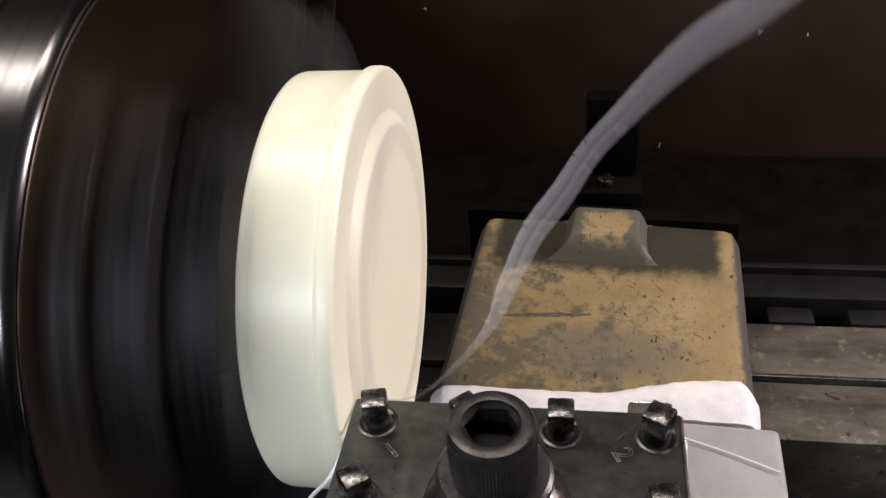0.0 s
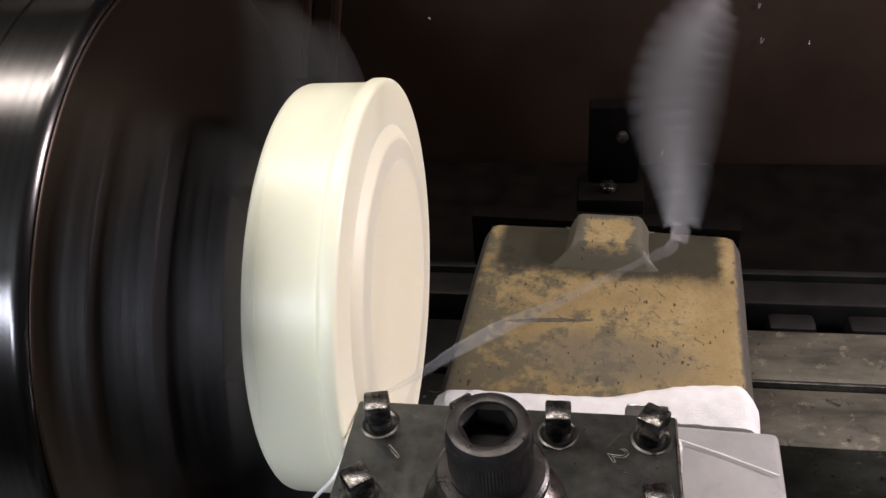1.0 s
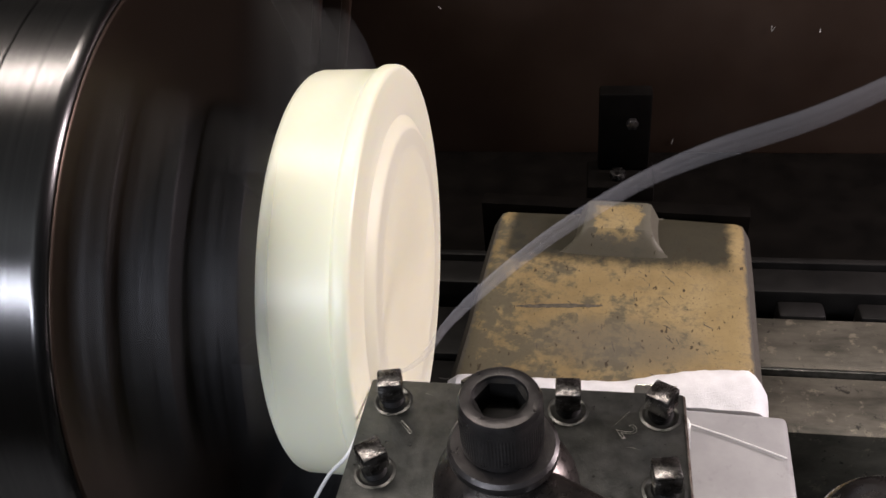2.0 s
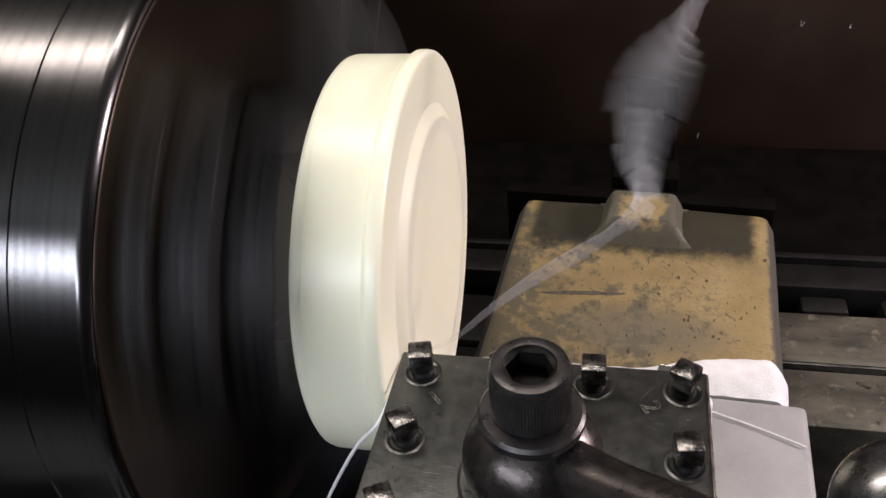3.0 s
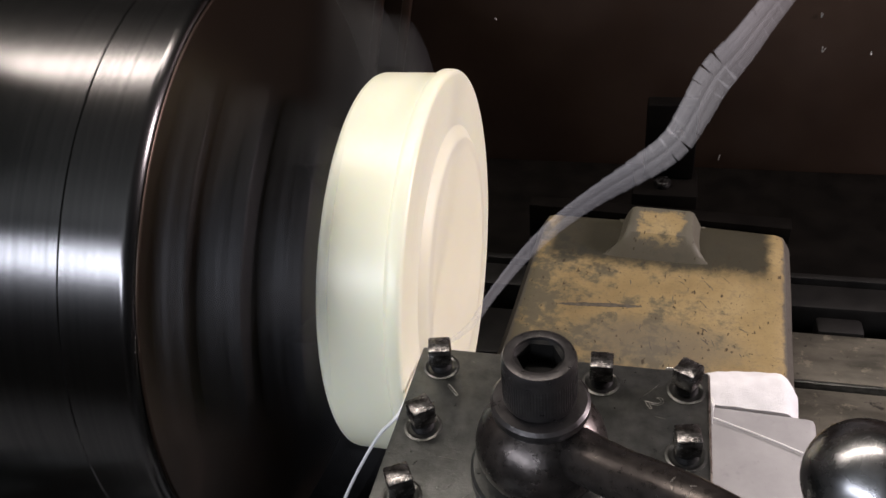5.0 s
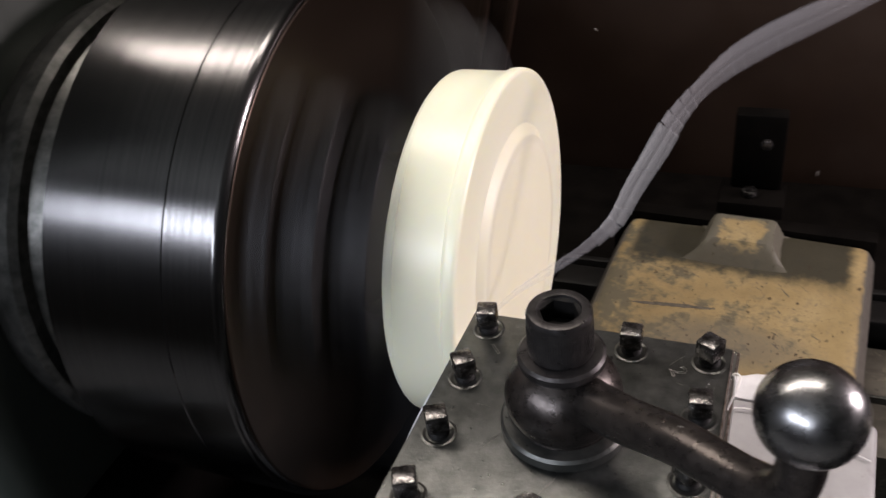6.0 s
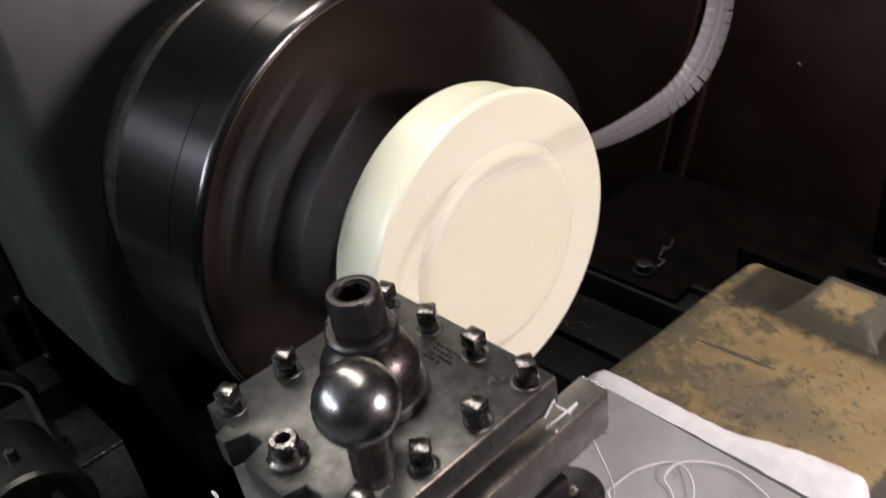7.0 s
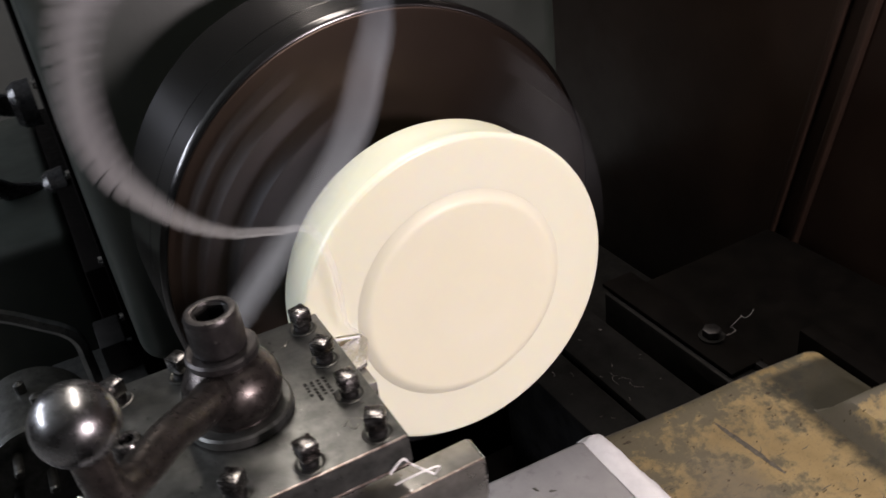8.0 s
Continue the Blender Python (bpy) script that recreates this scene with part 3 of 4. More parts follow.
def tool_post():
    p = rider(empty("tool_post", "dark steel four-way tool post with square-head screws", "tool post", Matrix.Translation((0, 0, 1.1))))
    a = 0.066
    notch = [(-0.0655, a), (0.0638, a), (0.0638, -0.069), (0.033, -0.070), (0.030, -0.060), (0.019, -0.060), (0.016, -0.072), (-0.017, -0.072),
             (-0.021, -0.058), (-0.032, -0.058), (-0.036, -0.071), (-0.045, -0.071), (-0.048, -0.062), (-0.068, -0.062)]
    part("top_plate", prism(notch, -0.018, 0.0, 0.0012), plate_steel, p)
    part("worn_edge", box(0.0632, 0.0641, -0.066, 0.0645, -0.0009, 0.0003, 0.0002), worn_edge, p, "bright worn edge of the plate")
    part("worn_edge", box(0.0632, 0.0641, -0.066, 0.0645, -0.0184, -0.0174, 0.0002), worn_edge, p, "bright worn edge of the plate")
    part("core", box(-0.044, 0.044, -0.044, 0.044, -0.0715, -0.0182, 0.001), blackened, p)
    part("base_plate", prism([(-a, a), (a, a), (a, -a), (-0.02, -a), (-0.05, -a + 0.004), (-a, -a + 0.016)], -0.0965, -0.0718, 0.0015), blackened, p)
    part("side_bar", box(-0.0439, 0.060, -0.060, -0.0442, -0.0715, -0.021, 0.002), blackened, p)
    heads = [(0, 0), (1, 0), (2, 0), (3, 0), (0, 1), (0, 2), (0, 3), (3, 1), (3, 2), (3, 3)]
    turns = [12, 40, 2, 60, 38, 30, 25, 8, 48, 20]
    for (i, j), turn in zip(heads, turns):
        place = Matrix.Translation(((i - 1.5) * STEP, (1.5 - j) * STEP, 0)) @ pose(0, 0, 0, 0, 0, turn)
        s = part("set_screw", lathe_turn([(-0.01, 0.0), (-0.01, 0.0046), (0.0004, 0.0046), (0.001, 0.0050), (0.0016, 0.0044), (0.0024, 0.0050), (0.0032, 0.0044), (0.004, 0.0047), (0.0052, 0.0046), (0.0052, 0.0)], 20), dark_iron, p, "", place)
        q = 0.0050
        bm = prism([(-q, -q), (q, -q), (q, q), (-q, q)], 0.0050, 0.0135, 0.0009)
        for v in bm.verts:
            if v.co.z > 0.012:
                v.co.z += 0.0012 - 16 * (v.co.x ** 2 + v.co.y ** 2)
        part("square_head", bm, bolt_steel, s, "worn square steel screw head")
        part("countersink", lathe_turn([(0.0002, 0.0060), (0.0006, 0.0072), (0.0003, 0.0082), (0.0001, 0.0082), (0.0001, 0.0060), (0.0002, 0.0060)], 28), ring_steel, s, "rubbed bright ring round the screw hole")
    # a flanged socket nut stands in for the twelfth screw
    n = part("flange_nut", lathe_turn([(0.0005, 0.0), (0.0005, 0.0105), (0.003, 0.0105), (0.0045, 0.0085), (0.012, 0.0075), (0.0135, 0.0066), (0.0135, 0.004), (0.008, 0.0036), (0.008, 0.0)], 12), bolt_steel, p, "", Matrix.Translation((-0.001, -0.0555, 0)))
    for text, x, y, turn in (("1", -0.0455, 0.040, 42), ("2", 0.0410, 0.0448, -62)):
        data = bpy.data.curves.new("digit", "FONT")
        data.body, data.size, data.align_x, data.align_y = text, 0.0108, "CENTER", "CENTER"
        data.fill_mode, data.bevel_depth = "NONE", 0.00014
        ob = new("digit", data)
        ob.parent = p
        ob.matrix_basis = pose(x, y, 0.0002, 0, 0, turn)
        data.materials.append(ground_steel)
        tagged(ob, "stamped number on the tool post")
    random.seed(15)
    for k in range(30):
        x, y, w = random.uniform(-0.058, 0.058), random.uniform(-0.054, 0.060), random.uniform(0.0015, 0.006)
        if x * x + y * y > 0.030 ** 2 and abs((x / STEP + 1.5) % 1 - 0.5) < 0.22:
            part("scratch", prism([(-w, -0.00006), (0.0, -0.00012), (w, 0.00004), (0.0, 0.00010)], 0.00005, 0.00016), ground_steel, p, "fine bright scratch", pose(x, y, 0, 0, 0, random.uniform(0, 180)))
    # worn maker's stamp that cannot be read
    random.seed(3)
    for y, count in ((0.0470, 6), (0.0435, 5), (0.0400, 6), (0.0365, 4)):
        for k in range(count):
            x, w = -0.003 + 0.0032 * k + random.uniform(-0.0004, 0.0004), random.uniform(0.0007, 0.0014)
            part("stamp_bar", box(x - w, x + w, y - 0.0009, y + 0.0009, 0.0001, 0.00022), dark_iron, p, "worn stamped mark")
    return p


def clamp_lever():
    c = rider(empty("clamping_lever", "blackened steel clamping lever with a ball knob", "clamping lever", Matrix.Translation((-0.001, 0.0005, 1.1))))
    part("washer", lathe_turn([(0.0006, 0.0), (0.0006, 0.0272), (0.0016, 0.0280), (0.0060, 0.0280), (0.0072, 0.0268), (0.0072, 0.0)], 64), plate_steel, c)
    prof = [(0.0074, 0.0), (0.0074, 0.0215)]
    for k in range(13):
        a = radians(-32 + 7.2 * k)
        prof.append((0.0200 + 0.0220 * math.sin(a), 0.0252 * math.cos(a)))
    prof += [(0.0378, 0.0158), (0.0378, 0.0)]
    part("hub", lathe_turn(prof, 64), warm_sheen, c, "domed dark hub tinted with the work lamp's brown sheen")
    part("collar", lathe_turn([(0.0380, 0.0), (0.0380, 0.0160), (0.0393, 0.0178), (0.0408, 0.0184), (0.0433, 0.0184), (0.0445, 0.0172), (0.0445, 0.0)], 48), blackened, c)
    screw = part("cap_screw", lathe_turn([(0.0447, 0.0), (0.0447, 0.0128), (0.0458, 0.0135), (0.0643, 0.0135), (0.0661, 0.0127), (0.0666, 0.0110), (0.0662, 0.0090), (0.0651, 0.0087)], 64), blackened, c, "large black socket head cap screw")
    ring = [(r * math.cos(2 * math.pi * k / 160), r * math.sin(2 * math.pi * k / 160)) for k, r in enumerate([0.01353, 0.01368] * 80)]
    bm = bmesh.new()
    low = [bm.verts.new((x, y, 0.0483)) for x, y in ring]
    high = [bm.verts.new((x, y, 0.0603)) for x, y in ring]
    for k in range(160):
        bm.faces.new((low[k], low[(k + 1) % 160], high[(k + 1) % 160], high[k]))
    part("knurl", bm, blackened, screw, "fine upright knurling", smooth=False)
    bm = bmesh.new()
    rim = []
    for k in range(48):
        a = 2 * math.pi * k / 48
        f = 0.0072 / math.cos((a % (math.pi / 3)) - math.pi / 6) * 0.985
        rim.append([bm.verts.new((r * math.cos(a), r * math.sin(a), z)) for r, z in ((0.0087, 0.0651), (f, 0.0643), (f, 0.0553))])
    for k in range(48):
        p, q = rim[k], rim[(k + 1) % 48]
        for i in range(2):
            bm.faces.new((p[i], q[i], q[i + 1], p[i + 1]))
    bm.faces.new([r[2] for r in rim])
    part("socket", bm, dark_iron, screw, "hexagon socket")
    top = Vector((0.0914, -0.0650, 0.0965))
    part("arm", tube([(0.012, -0.009, 0.028), (0.030, -0.0222, 0.034), (0.052, -0.0378, 0.0445), (0.0755, -0.0545, 0.0510), (0.0870, -0.0624, 0.0580), (0.0910, -0.0648, 0.0690), top - Vector((0, 0, 0.012))], [0.0100, 0.0095, 0.0088, 0.0083, 0.0080, 0.0076, 0.0076], 24), warm_sheen, c, "bent steel lever arm with nicks")
    for k, (px, py, pz, nx, ny, nz) in enumerate(((0.0283, -0.0254, 0.0451, -0.51, -0.04, 0.86), (0.0395, -0.0328, 0.0514, -0.45, 0.0, 0.89), (0.0471, -0.0376, 0.0556, -0.42, 0.07, 0.91),
                                                  (0.0531, -0.0409, 0.0579, -0.28, 0.11, 0.95), (0.0601, -0.0463, 0.0599, -0.27, 0.09, 0.96), (0.0427, -0.0418, 0.0506, -0.66, -0.58, 0.48))):
        n = Vector((nx, ny, nz))
        m = Matrix.Translation(Vector((px, py + 0.035 * px, pz - 0.075 * px)) - n * 0.0002) @ n.to_track_quat("Z", "Y").to_matrix().to_4x4() @ pose(0, 0, 0, 0, 0, 20 + 23 * (k % 3))
        part("nick", prism([(-0.0004, -0.0011), (0.0003, -0.0008), (0.0004, 0.0011), (-0.0003, 0.0009)], -0.0005, 0.00025), bright_steel, c, "bright nick in the arm", m)
    rb = 0.0158
    prof = [(-rb, 0.0)] + [(-rb * math.cos(math.pi * k / 24), rb * math.sin(math.pi * k / 24)) for k in range(1, 24)] + [(rb, 0.0)]
    part("ball_knob", lathe_turn(prof, 48), ball_steel, c, "polished steel ball", Matrix.Translation(top))
    return c


def cutting_tool():
    t = rider(empty("cutting_tool", "steel shank cutting tool with a pale tip", "cutting tool", Matrix.Translation((-0.0585, 0.0, 1.057))))
    part("shank", box(-0.0110, 0.0300, -0.06, 0.084, -0.031, 0.0055, 0.0008), ground_steel, t)
    part("tip", prism([(-0.0085, 0.068), (0.0180, 0.068), (0.0140, 0.0850), (-0.009, 0.0955), (-0.0162, 0.0940)], 0.0057, 0.0090, 0.0005), bright_steel, t, "bright carbide tip")
    b = rider(empty("boring_bar_blank", "square bright steel tool shank clamped in the post", "tool shank", Matrix.Translation((0.056, 0.0, 1.06))))
    part("shank", box(-0.0095, 0.0095, -0.055, 0.104, -0.026, 0.004, 0.0015), ground_steel, b)
    part("rubbed_edge", box(0.0084, 0.0097, -0.055, 0.1035, 0.0032, 0.0042, 0.0003), worn_edge, b, "bright rubbed edge of the shank")
    part("ground_end", box(-0.0085, 0.0085, 0.1042, 0.1048, -0.024, 0.003, 0.0002), bright_steel, b, "bright ground end of the shank")
    return t


carriage()
cross_slide()
cover()
rag()
compound()
tool_post()
clamp_lever()
cutting_tool()


# ---- bits behind and beside ----
def bracket():
    b = rider(empty("rear_bracket", "dark steel bracket with bolts behind the cover", "bracket", Matrix.Translation((0.047, 0.5545, 0.7935))))
    part("block", box(-0.03, 0.035, -0.02, 0.03, 0.0, 0.085, 0.003), near_black_iron, b)
    part("upright", box(-0.02, 0.03, 0.010, 0.03, 0.0855, 0.17, 0.003), near_black_iron, b)
    part("nut", hexagon(0.0085, 0.0, 0.007, 0.001), bolt_steel, b, "", Matrix.Translation((0.0, -0.003, 0.0855)))
    part("bolt", hexagon(0.006, 0.0, 0.006, 0.001), blackened, b, "", pose(0.012, 0.0095, 0.14, 90))
    return b


def bed_bolt():
    b = empty("bed_bolt", "oily hexagon bolt and slotted plate on the bed", "bolt", Matrix.Translation((-0.210, 0.5265, 0.7775)))
    part("plate", box(-0.16, 0.06, -0.028, 0.016, 0.0, 0.006, 0.0015), near_black_iron, b)
    part("washer", lathe_turn([(0.0062, 0.0), (0.0062, 0.014), (0.0085, 0.014), (0.0085, 0.0)], 32), dark_iron, b)
    part("head", hexagon(0.0105, 0.0087, 0.0175, 0.001), blackened, b)
    return b


bracket()
bed_bolt()


def left_block():
    """The clamp block with a socket key in front of the headstock."""
    b = empty("carriage_stop", "dark steel stop block with a socket screw", "stop block", Matrix.Translation((-0.510, -0.0535, 0.757)))
    part("block", box(-0.10, 0.058, -0.075, 0.0225, -0.20, 0.045, 0.002), plate_steel, b)
    part("edge", box(0.0582, 0.0600, -0.055, 0.0225, 0.040, 0.0456, 0.0006), bright_steel, b, "bright rubbed edge")
    part("raised_block", box(-0.095, -0.030, -0.016, 0.0135, 0.0455, 0.085, 0.002), dark_iron, b)
    part("cap_screw", lathe_turn([(0.0455, 0.0), (0.0455, 0.0125), (0.062, 0.0125), (0.063, 0.0115), (0.063, 0.0075), (0.053, 0.007), (0.053, 0.0)], 32), blackened, b, "", Matrix.Translation((0.030, -0.0285, 0.0)))
    k = empty("hex_key", "bent steel hex key standing in the socket screw", "hex key", Matrix.Translation((-0.480, -0.082, 0.8105)))
    part("bar", tube([(0, 0, 0.0), (0, 0, 0.064), (0, -0.001, 0.086), (-0.001, -0.010, 0.102), (-0.004, -0.028, 0.116), (-0.008, -0.062, 0.140), (-0.013, -0.13, 0.175)], 0.0068, 6), plate_steel, k)
    m = empty("feed_drum", "dark steel drum with clamp pins beside the stop block", "drum", Matrix.Translation((-0.345, -0.142, 0.855)))
    part("drum", lathe_turn([(-0.10, 0.0), (-0.10, 0.053), (-0.004, 0.055), (0.0, 0.052), (0.0, 0.047), (-0.006, 0.045), (-0.006, 0.0)], 48, "x"), plate_steel, m)
    for y, z in ((-0.018, 0.026), (0.024, 0.020), (0.002, -0.004), (-0.030, -0.012)):
        part("pin", lathe_turn([(-0.0058, 0.0), (-0.0058, 0.0045), (0.022, 0.0045), (0.024, 0.003), (0.024, 0.0)], 16, "x"), ring_steel, m, "", Matrix.Translation((0, y, z)))
    for x, y in ((-0.06, 0.0), (-0.03, 0.012)):
        part("stud", lathe_turn([(0.050, 0.0), (0.050, 0.005), (0.064, 0.005), (0.066, 0.0)], 16), ring_steel, m, "", Matrix.Translation((x, y, 0)))


left_block()


def levers():
    """Gear levers on the headstock's front."""
    for (x, y0, z), (dx, dy, dz) in (((-0.93, -0.0405, 0.885), (0.03, -0.13, 0.075)), ((-0.93, -0.0405, 1.02), (0.02, -0.115, 0.055))):
        l = empty("gear_lever", "black gear lever on the headstock front", "lever", Matrix.Translation((x, y0, z)))
        part("boss", lathe_turn([(0, 0.0), (0, 0.034), (0.022, 0.032), (0.030, 0.026), (0.034, 0.0)], 32), black_plastic, l, "", pose(0, 0, 0, 90))
        part("stem", tube([(0, -0.02, 0), (dx * 0.4, dy * 0.55, dz * 0.3), (dx * 0.8, dy * 0.8, dz * 0.75), (dx, dy, dz)], [0.017, 0.014, 0.013, 0.013], 12), black_plastic, l)
        part("knob", lathe_turn([(-0.02, 0.0), (-0.018, 0.010), (-0.008, 0.018), (0.008, 0.018), (0.018, 0.010), (0.02, 0.0)], 24), black_plastic, l, "", pose(dx, dy, dz, 60, 0, 0))


levers()


# ---- threads of chip lying about ----
def threads():
    a = rider(empty("chip_thread", "thin white plastic chip thread lying on the slide", "plastic chip", Matrix.Translation((0.034, 0.2, 0.883))))
    part("curl", tube([(0.032, -0.148, 0.200), (0.0315, -0.140, 0.205), (0.028, -0.134, 0.195), (0.024, -0.110, 0.162), (0.010, -0.080, 0.102), (0.002, -0.058, 0.047), (-0.014, -0.040, 0.003), (-0.023, -0.033, 0.0010)], 0.0007, 6), strand, a)
    part("hoop", tube([(0.030, -0.146, 0.190), (0.034, -0.130, 0.194), (0.030, -0.121, 0.188), (0.026, -0.126, 0.179), (0.030, -0.139, 0.181)], 0.0006, 6), strand, a)
    part("loop", tube([(-0.023, -0.033, 0.0012), (-0.019, -0.004, 0.0012), (-0.001, 0.021, 0.0014), (0.020, 0.012, 0.003), (0.036, -0.014, 0.0012)], 0.0005, 6), strand, a)
    part("strand", tube([(0.030, -0.020, 0.0012), (0.012, -0.004, 0.0012), (0.002, 0.003, 0.003), (0.005, 0.023, 0.004), (0.036, 0.040, 0.003), (0.077, 0.030, 0.0012), (0.122, 0.011, 0.0012)], 0.0006, 6), strand, a)
    b = rider(empty("chip_thread", "thin white plastic chip thread hanging beside the tool", "plastic chip", Matrix.Translation((-0.072, 0.066, 1.062))))
    part("curl", tube([(0.0, 0.026, 0.004), (-0.002, 0.005, 0.008), (-0.005, -0.016, 0.007), (-0.017, -0.016, -0.010), (-0.029, -0.016, -0.033), (-0.041, -0.016, -0.059), (-0.060, -0.014, -0.105)], 0.0009, 6), strand, b)
    random.seed(4)
    n = rider(empty("chip_nest", "tangle of white plastic chip threads on the dial", "plastic chip", Matrix.Translation((-0.096, -0.082, 0.984))))
    bm = None
    for k in range(5):
        pts = [(random.uniform(-0.035, 0.03), random.uniform(-0.02, 0.02), 0.003 + random.uniform(0, 0.018)) for _ in range(6)]
        bm = tube(pts, 0.0005, 5, bm)
    part("tangle", bm, strand, n)


threads()

# swarf crumbs on the bed
random.seed(11)
bm = None
for k in range(30):
    x, y = random.uniform(-0.36, -0.07), random.uniform(0.353, 0.463)
    if 0.392 < y < 0.402:
        continue
    z = 0.7632 if y < 0.396 else 0.7662
    r, a0 = random.choice((0.0012, 0.002, 0.003, 0.007)), random.uniform(0, 6.28)
    pts = [(x + r * math.cos(a0 + 0.6 * i) * (1 + 0.15 * i), y + r * math.sin(a0 + 0.6 * i), z + 0.0008 * (i % 2)) for i in range(5)]
    bm = tube(pts, 0.00018, 4, bm, 4)
hair = []
for i in range(16):
    u = i / 15
    hair.append((-0.200 - 0.018 * u + 0.004 * math.sin(9 * u), 0.538 + 0.052 * u + 0.005 * math.sin(14 * u), 0.7865 + 0.004 * math.sin(7 * u) ** 2))
bm = tube(hair, 0.00018, 4, bm, 3)
thing("swarf_crumbs", bm, dusty, "fine pale chip crumbs scattered on the bed", "swarf", kind="stuff")


random.seed(21)
bm = None
for x, z in ((-0.161, 0.959), (0.119, 0.778), (0.209, 0.966), (0.270, 0.922), (0.218, 0.926)):
    pts = [(x + random.uniform(-0.002, 0.002), 0.7735 - random.uniform(0, 0.002), z + random.uniform(-0.005, 0.005)) for _ in range(3)]
    bm = tube(pts, 0.0005, 5, bm, 4)
thing("clinging_crumbs", bm, dusty, "few pale chip crumbs clinging to the guard", "swarf", kind="stuff")


# ---- the flying chip ----
def film_half(k):
    """Half the width of the ribbon at its piece k."""
    return 0.0022 + 0.0085 * min(1.0, max(0.0, (k - 2) / 26))


def flying_chip():
    f = empty("plastic_ribbon", "thin translucent white plastic ribbon flying off the tool", "plastic chip")
    pieces = []
    for k in range(84):
        w = film_half(k)
        bm = bmesh.new()
        n = 4
        rows = []
        for i in range(3):
            x = -0.00408 + 0.00408 * i
            rows.append([bm.verts.new((x, w * (-1 + 2 * j / n), 0.0)) for j in range(n + 1)])
        for a, b in zip(rows, rows[1:]):
            for j in range(n):
                bm.faces.new((a[j], a[j + 1], b[j + 1], b[j]))
        pieces.append(part("film", bm, film_chip, f))
    return pieces


ribbon = flying_chip()


def smooth_line(points, steps=16):
    pts = [Vector(p) for p in points]
    line = []
    for i in range(len(pts) - 1):
        p0, p1, p2, p3 = pts[max(i - 1, 0)], pts[i], pts[i + 1], pts[min(i + 2, len(pts) - 1)]
        for k in range(steps):
            u = k / steps
            line.append(0.5 * ((2 * p1) + (p2 - p0) * u + (2 * p0 - 5 * p1 + 4 * p2 - p3) * u * u + (3 * p1 - p0 - 3 * p2 + p3) * u ** 3))
    line.append(pts[-1])
    line.append(pts[-1] + (pts[-1] - pts[-2]).normalized() * 1.0)
    return line


def spaced(points, widths, count, step):
    """Points step apart along the smooth line, from its start, and the shown half widths at them."""
    line = smooth_line(points)
    out, i, here = [line[0].copy()], 0, line[0].copy()
    wide = [widths[0]]
    for k in range(count):
        left = step
        while i + 1 < len(line) - 1 and (line[i + 1] - here).length < left:
            left -= (line[i + 1] - here).length
            here = line[i + 1].copy()
            i += 1
        here = here + (line[i + 1] - here).normalized() * left
        out.append(here.copy())
        u = min(i / 16, len(widths) - 1.001)
        wide.append(widths[int(u)] * (1 - u % 1) + widths[int(u) + 1] * (u % 1))
    return out, wide


def between(a, b, wide_a, wide_b, w):
    """A shape on the way from one shape of the ribbon to the next, with a swing of its own."""
    pts = []
    for k in range(len(a)):
        u = k / (len(a) - 1)
        swing = Vector((0.5, 0.1, 0.85)) * (0.035 * u * math.sin(math.pi * w) * math.sin(7 * u + 9 * w))
        pts.append(a[k].lerp(b[k], w) + swing)
    return pts, [x * (1 - w) + y * w for x, y in zip(wide_a, wide_b)]


def along(points, count, step, wide, front):
    """Poses of count pieces, step apart along a smooth line through the points, twisted so that they show as wide as given from the front."""
    line = smooth_line(points, 6)
    out, i, here = [], 0, line[0].copy()
    for k in range(count):
        left = step if k else step / 2
        while i + 1 < len(line) - 1 and (line[i + 1] - here).length < left:
            left -= (line[i + 1] - here).length
            here = line[i + 1].copy()
            i += 1
        way = (line[i + 1] - here).normalized()
        here = here + way * left
        x = way
        u = (k + 0.5) / count * (len(wide) - 1)
        w = wide[int(u)] * (1 - u % 1) + wide[min(int(u) + 1, len(wide) - 1)] * (u % 1)
        a = math.acos(max(0.10, min(0.97, 0.85 * w * 0.001 / film_half(k))))
        side = front.cross(x).normalized()
        up = x.cross(side).normalized()
        y = side * math.cos(a) + up * math.sin(a)
        z = x.cross(y)
        m = Matrix((x, y, z)).transposed().to_4x4()
        m.translation = here
        out.append(m)
    return out


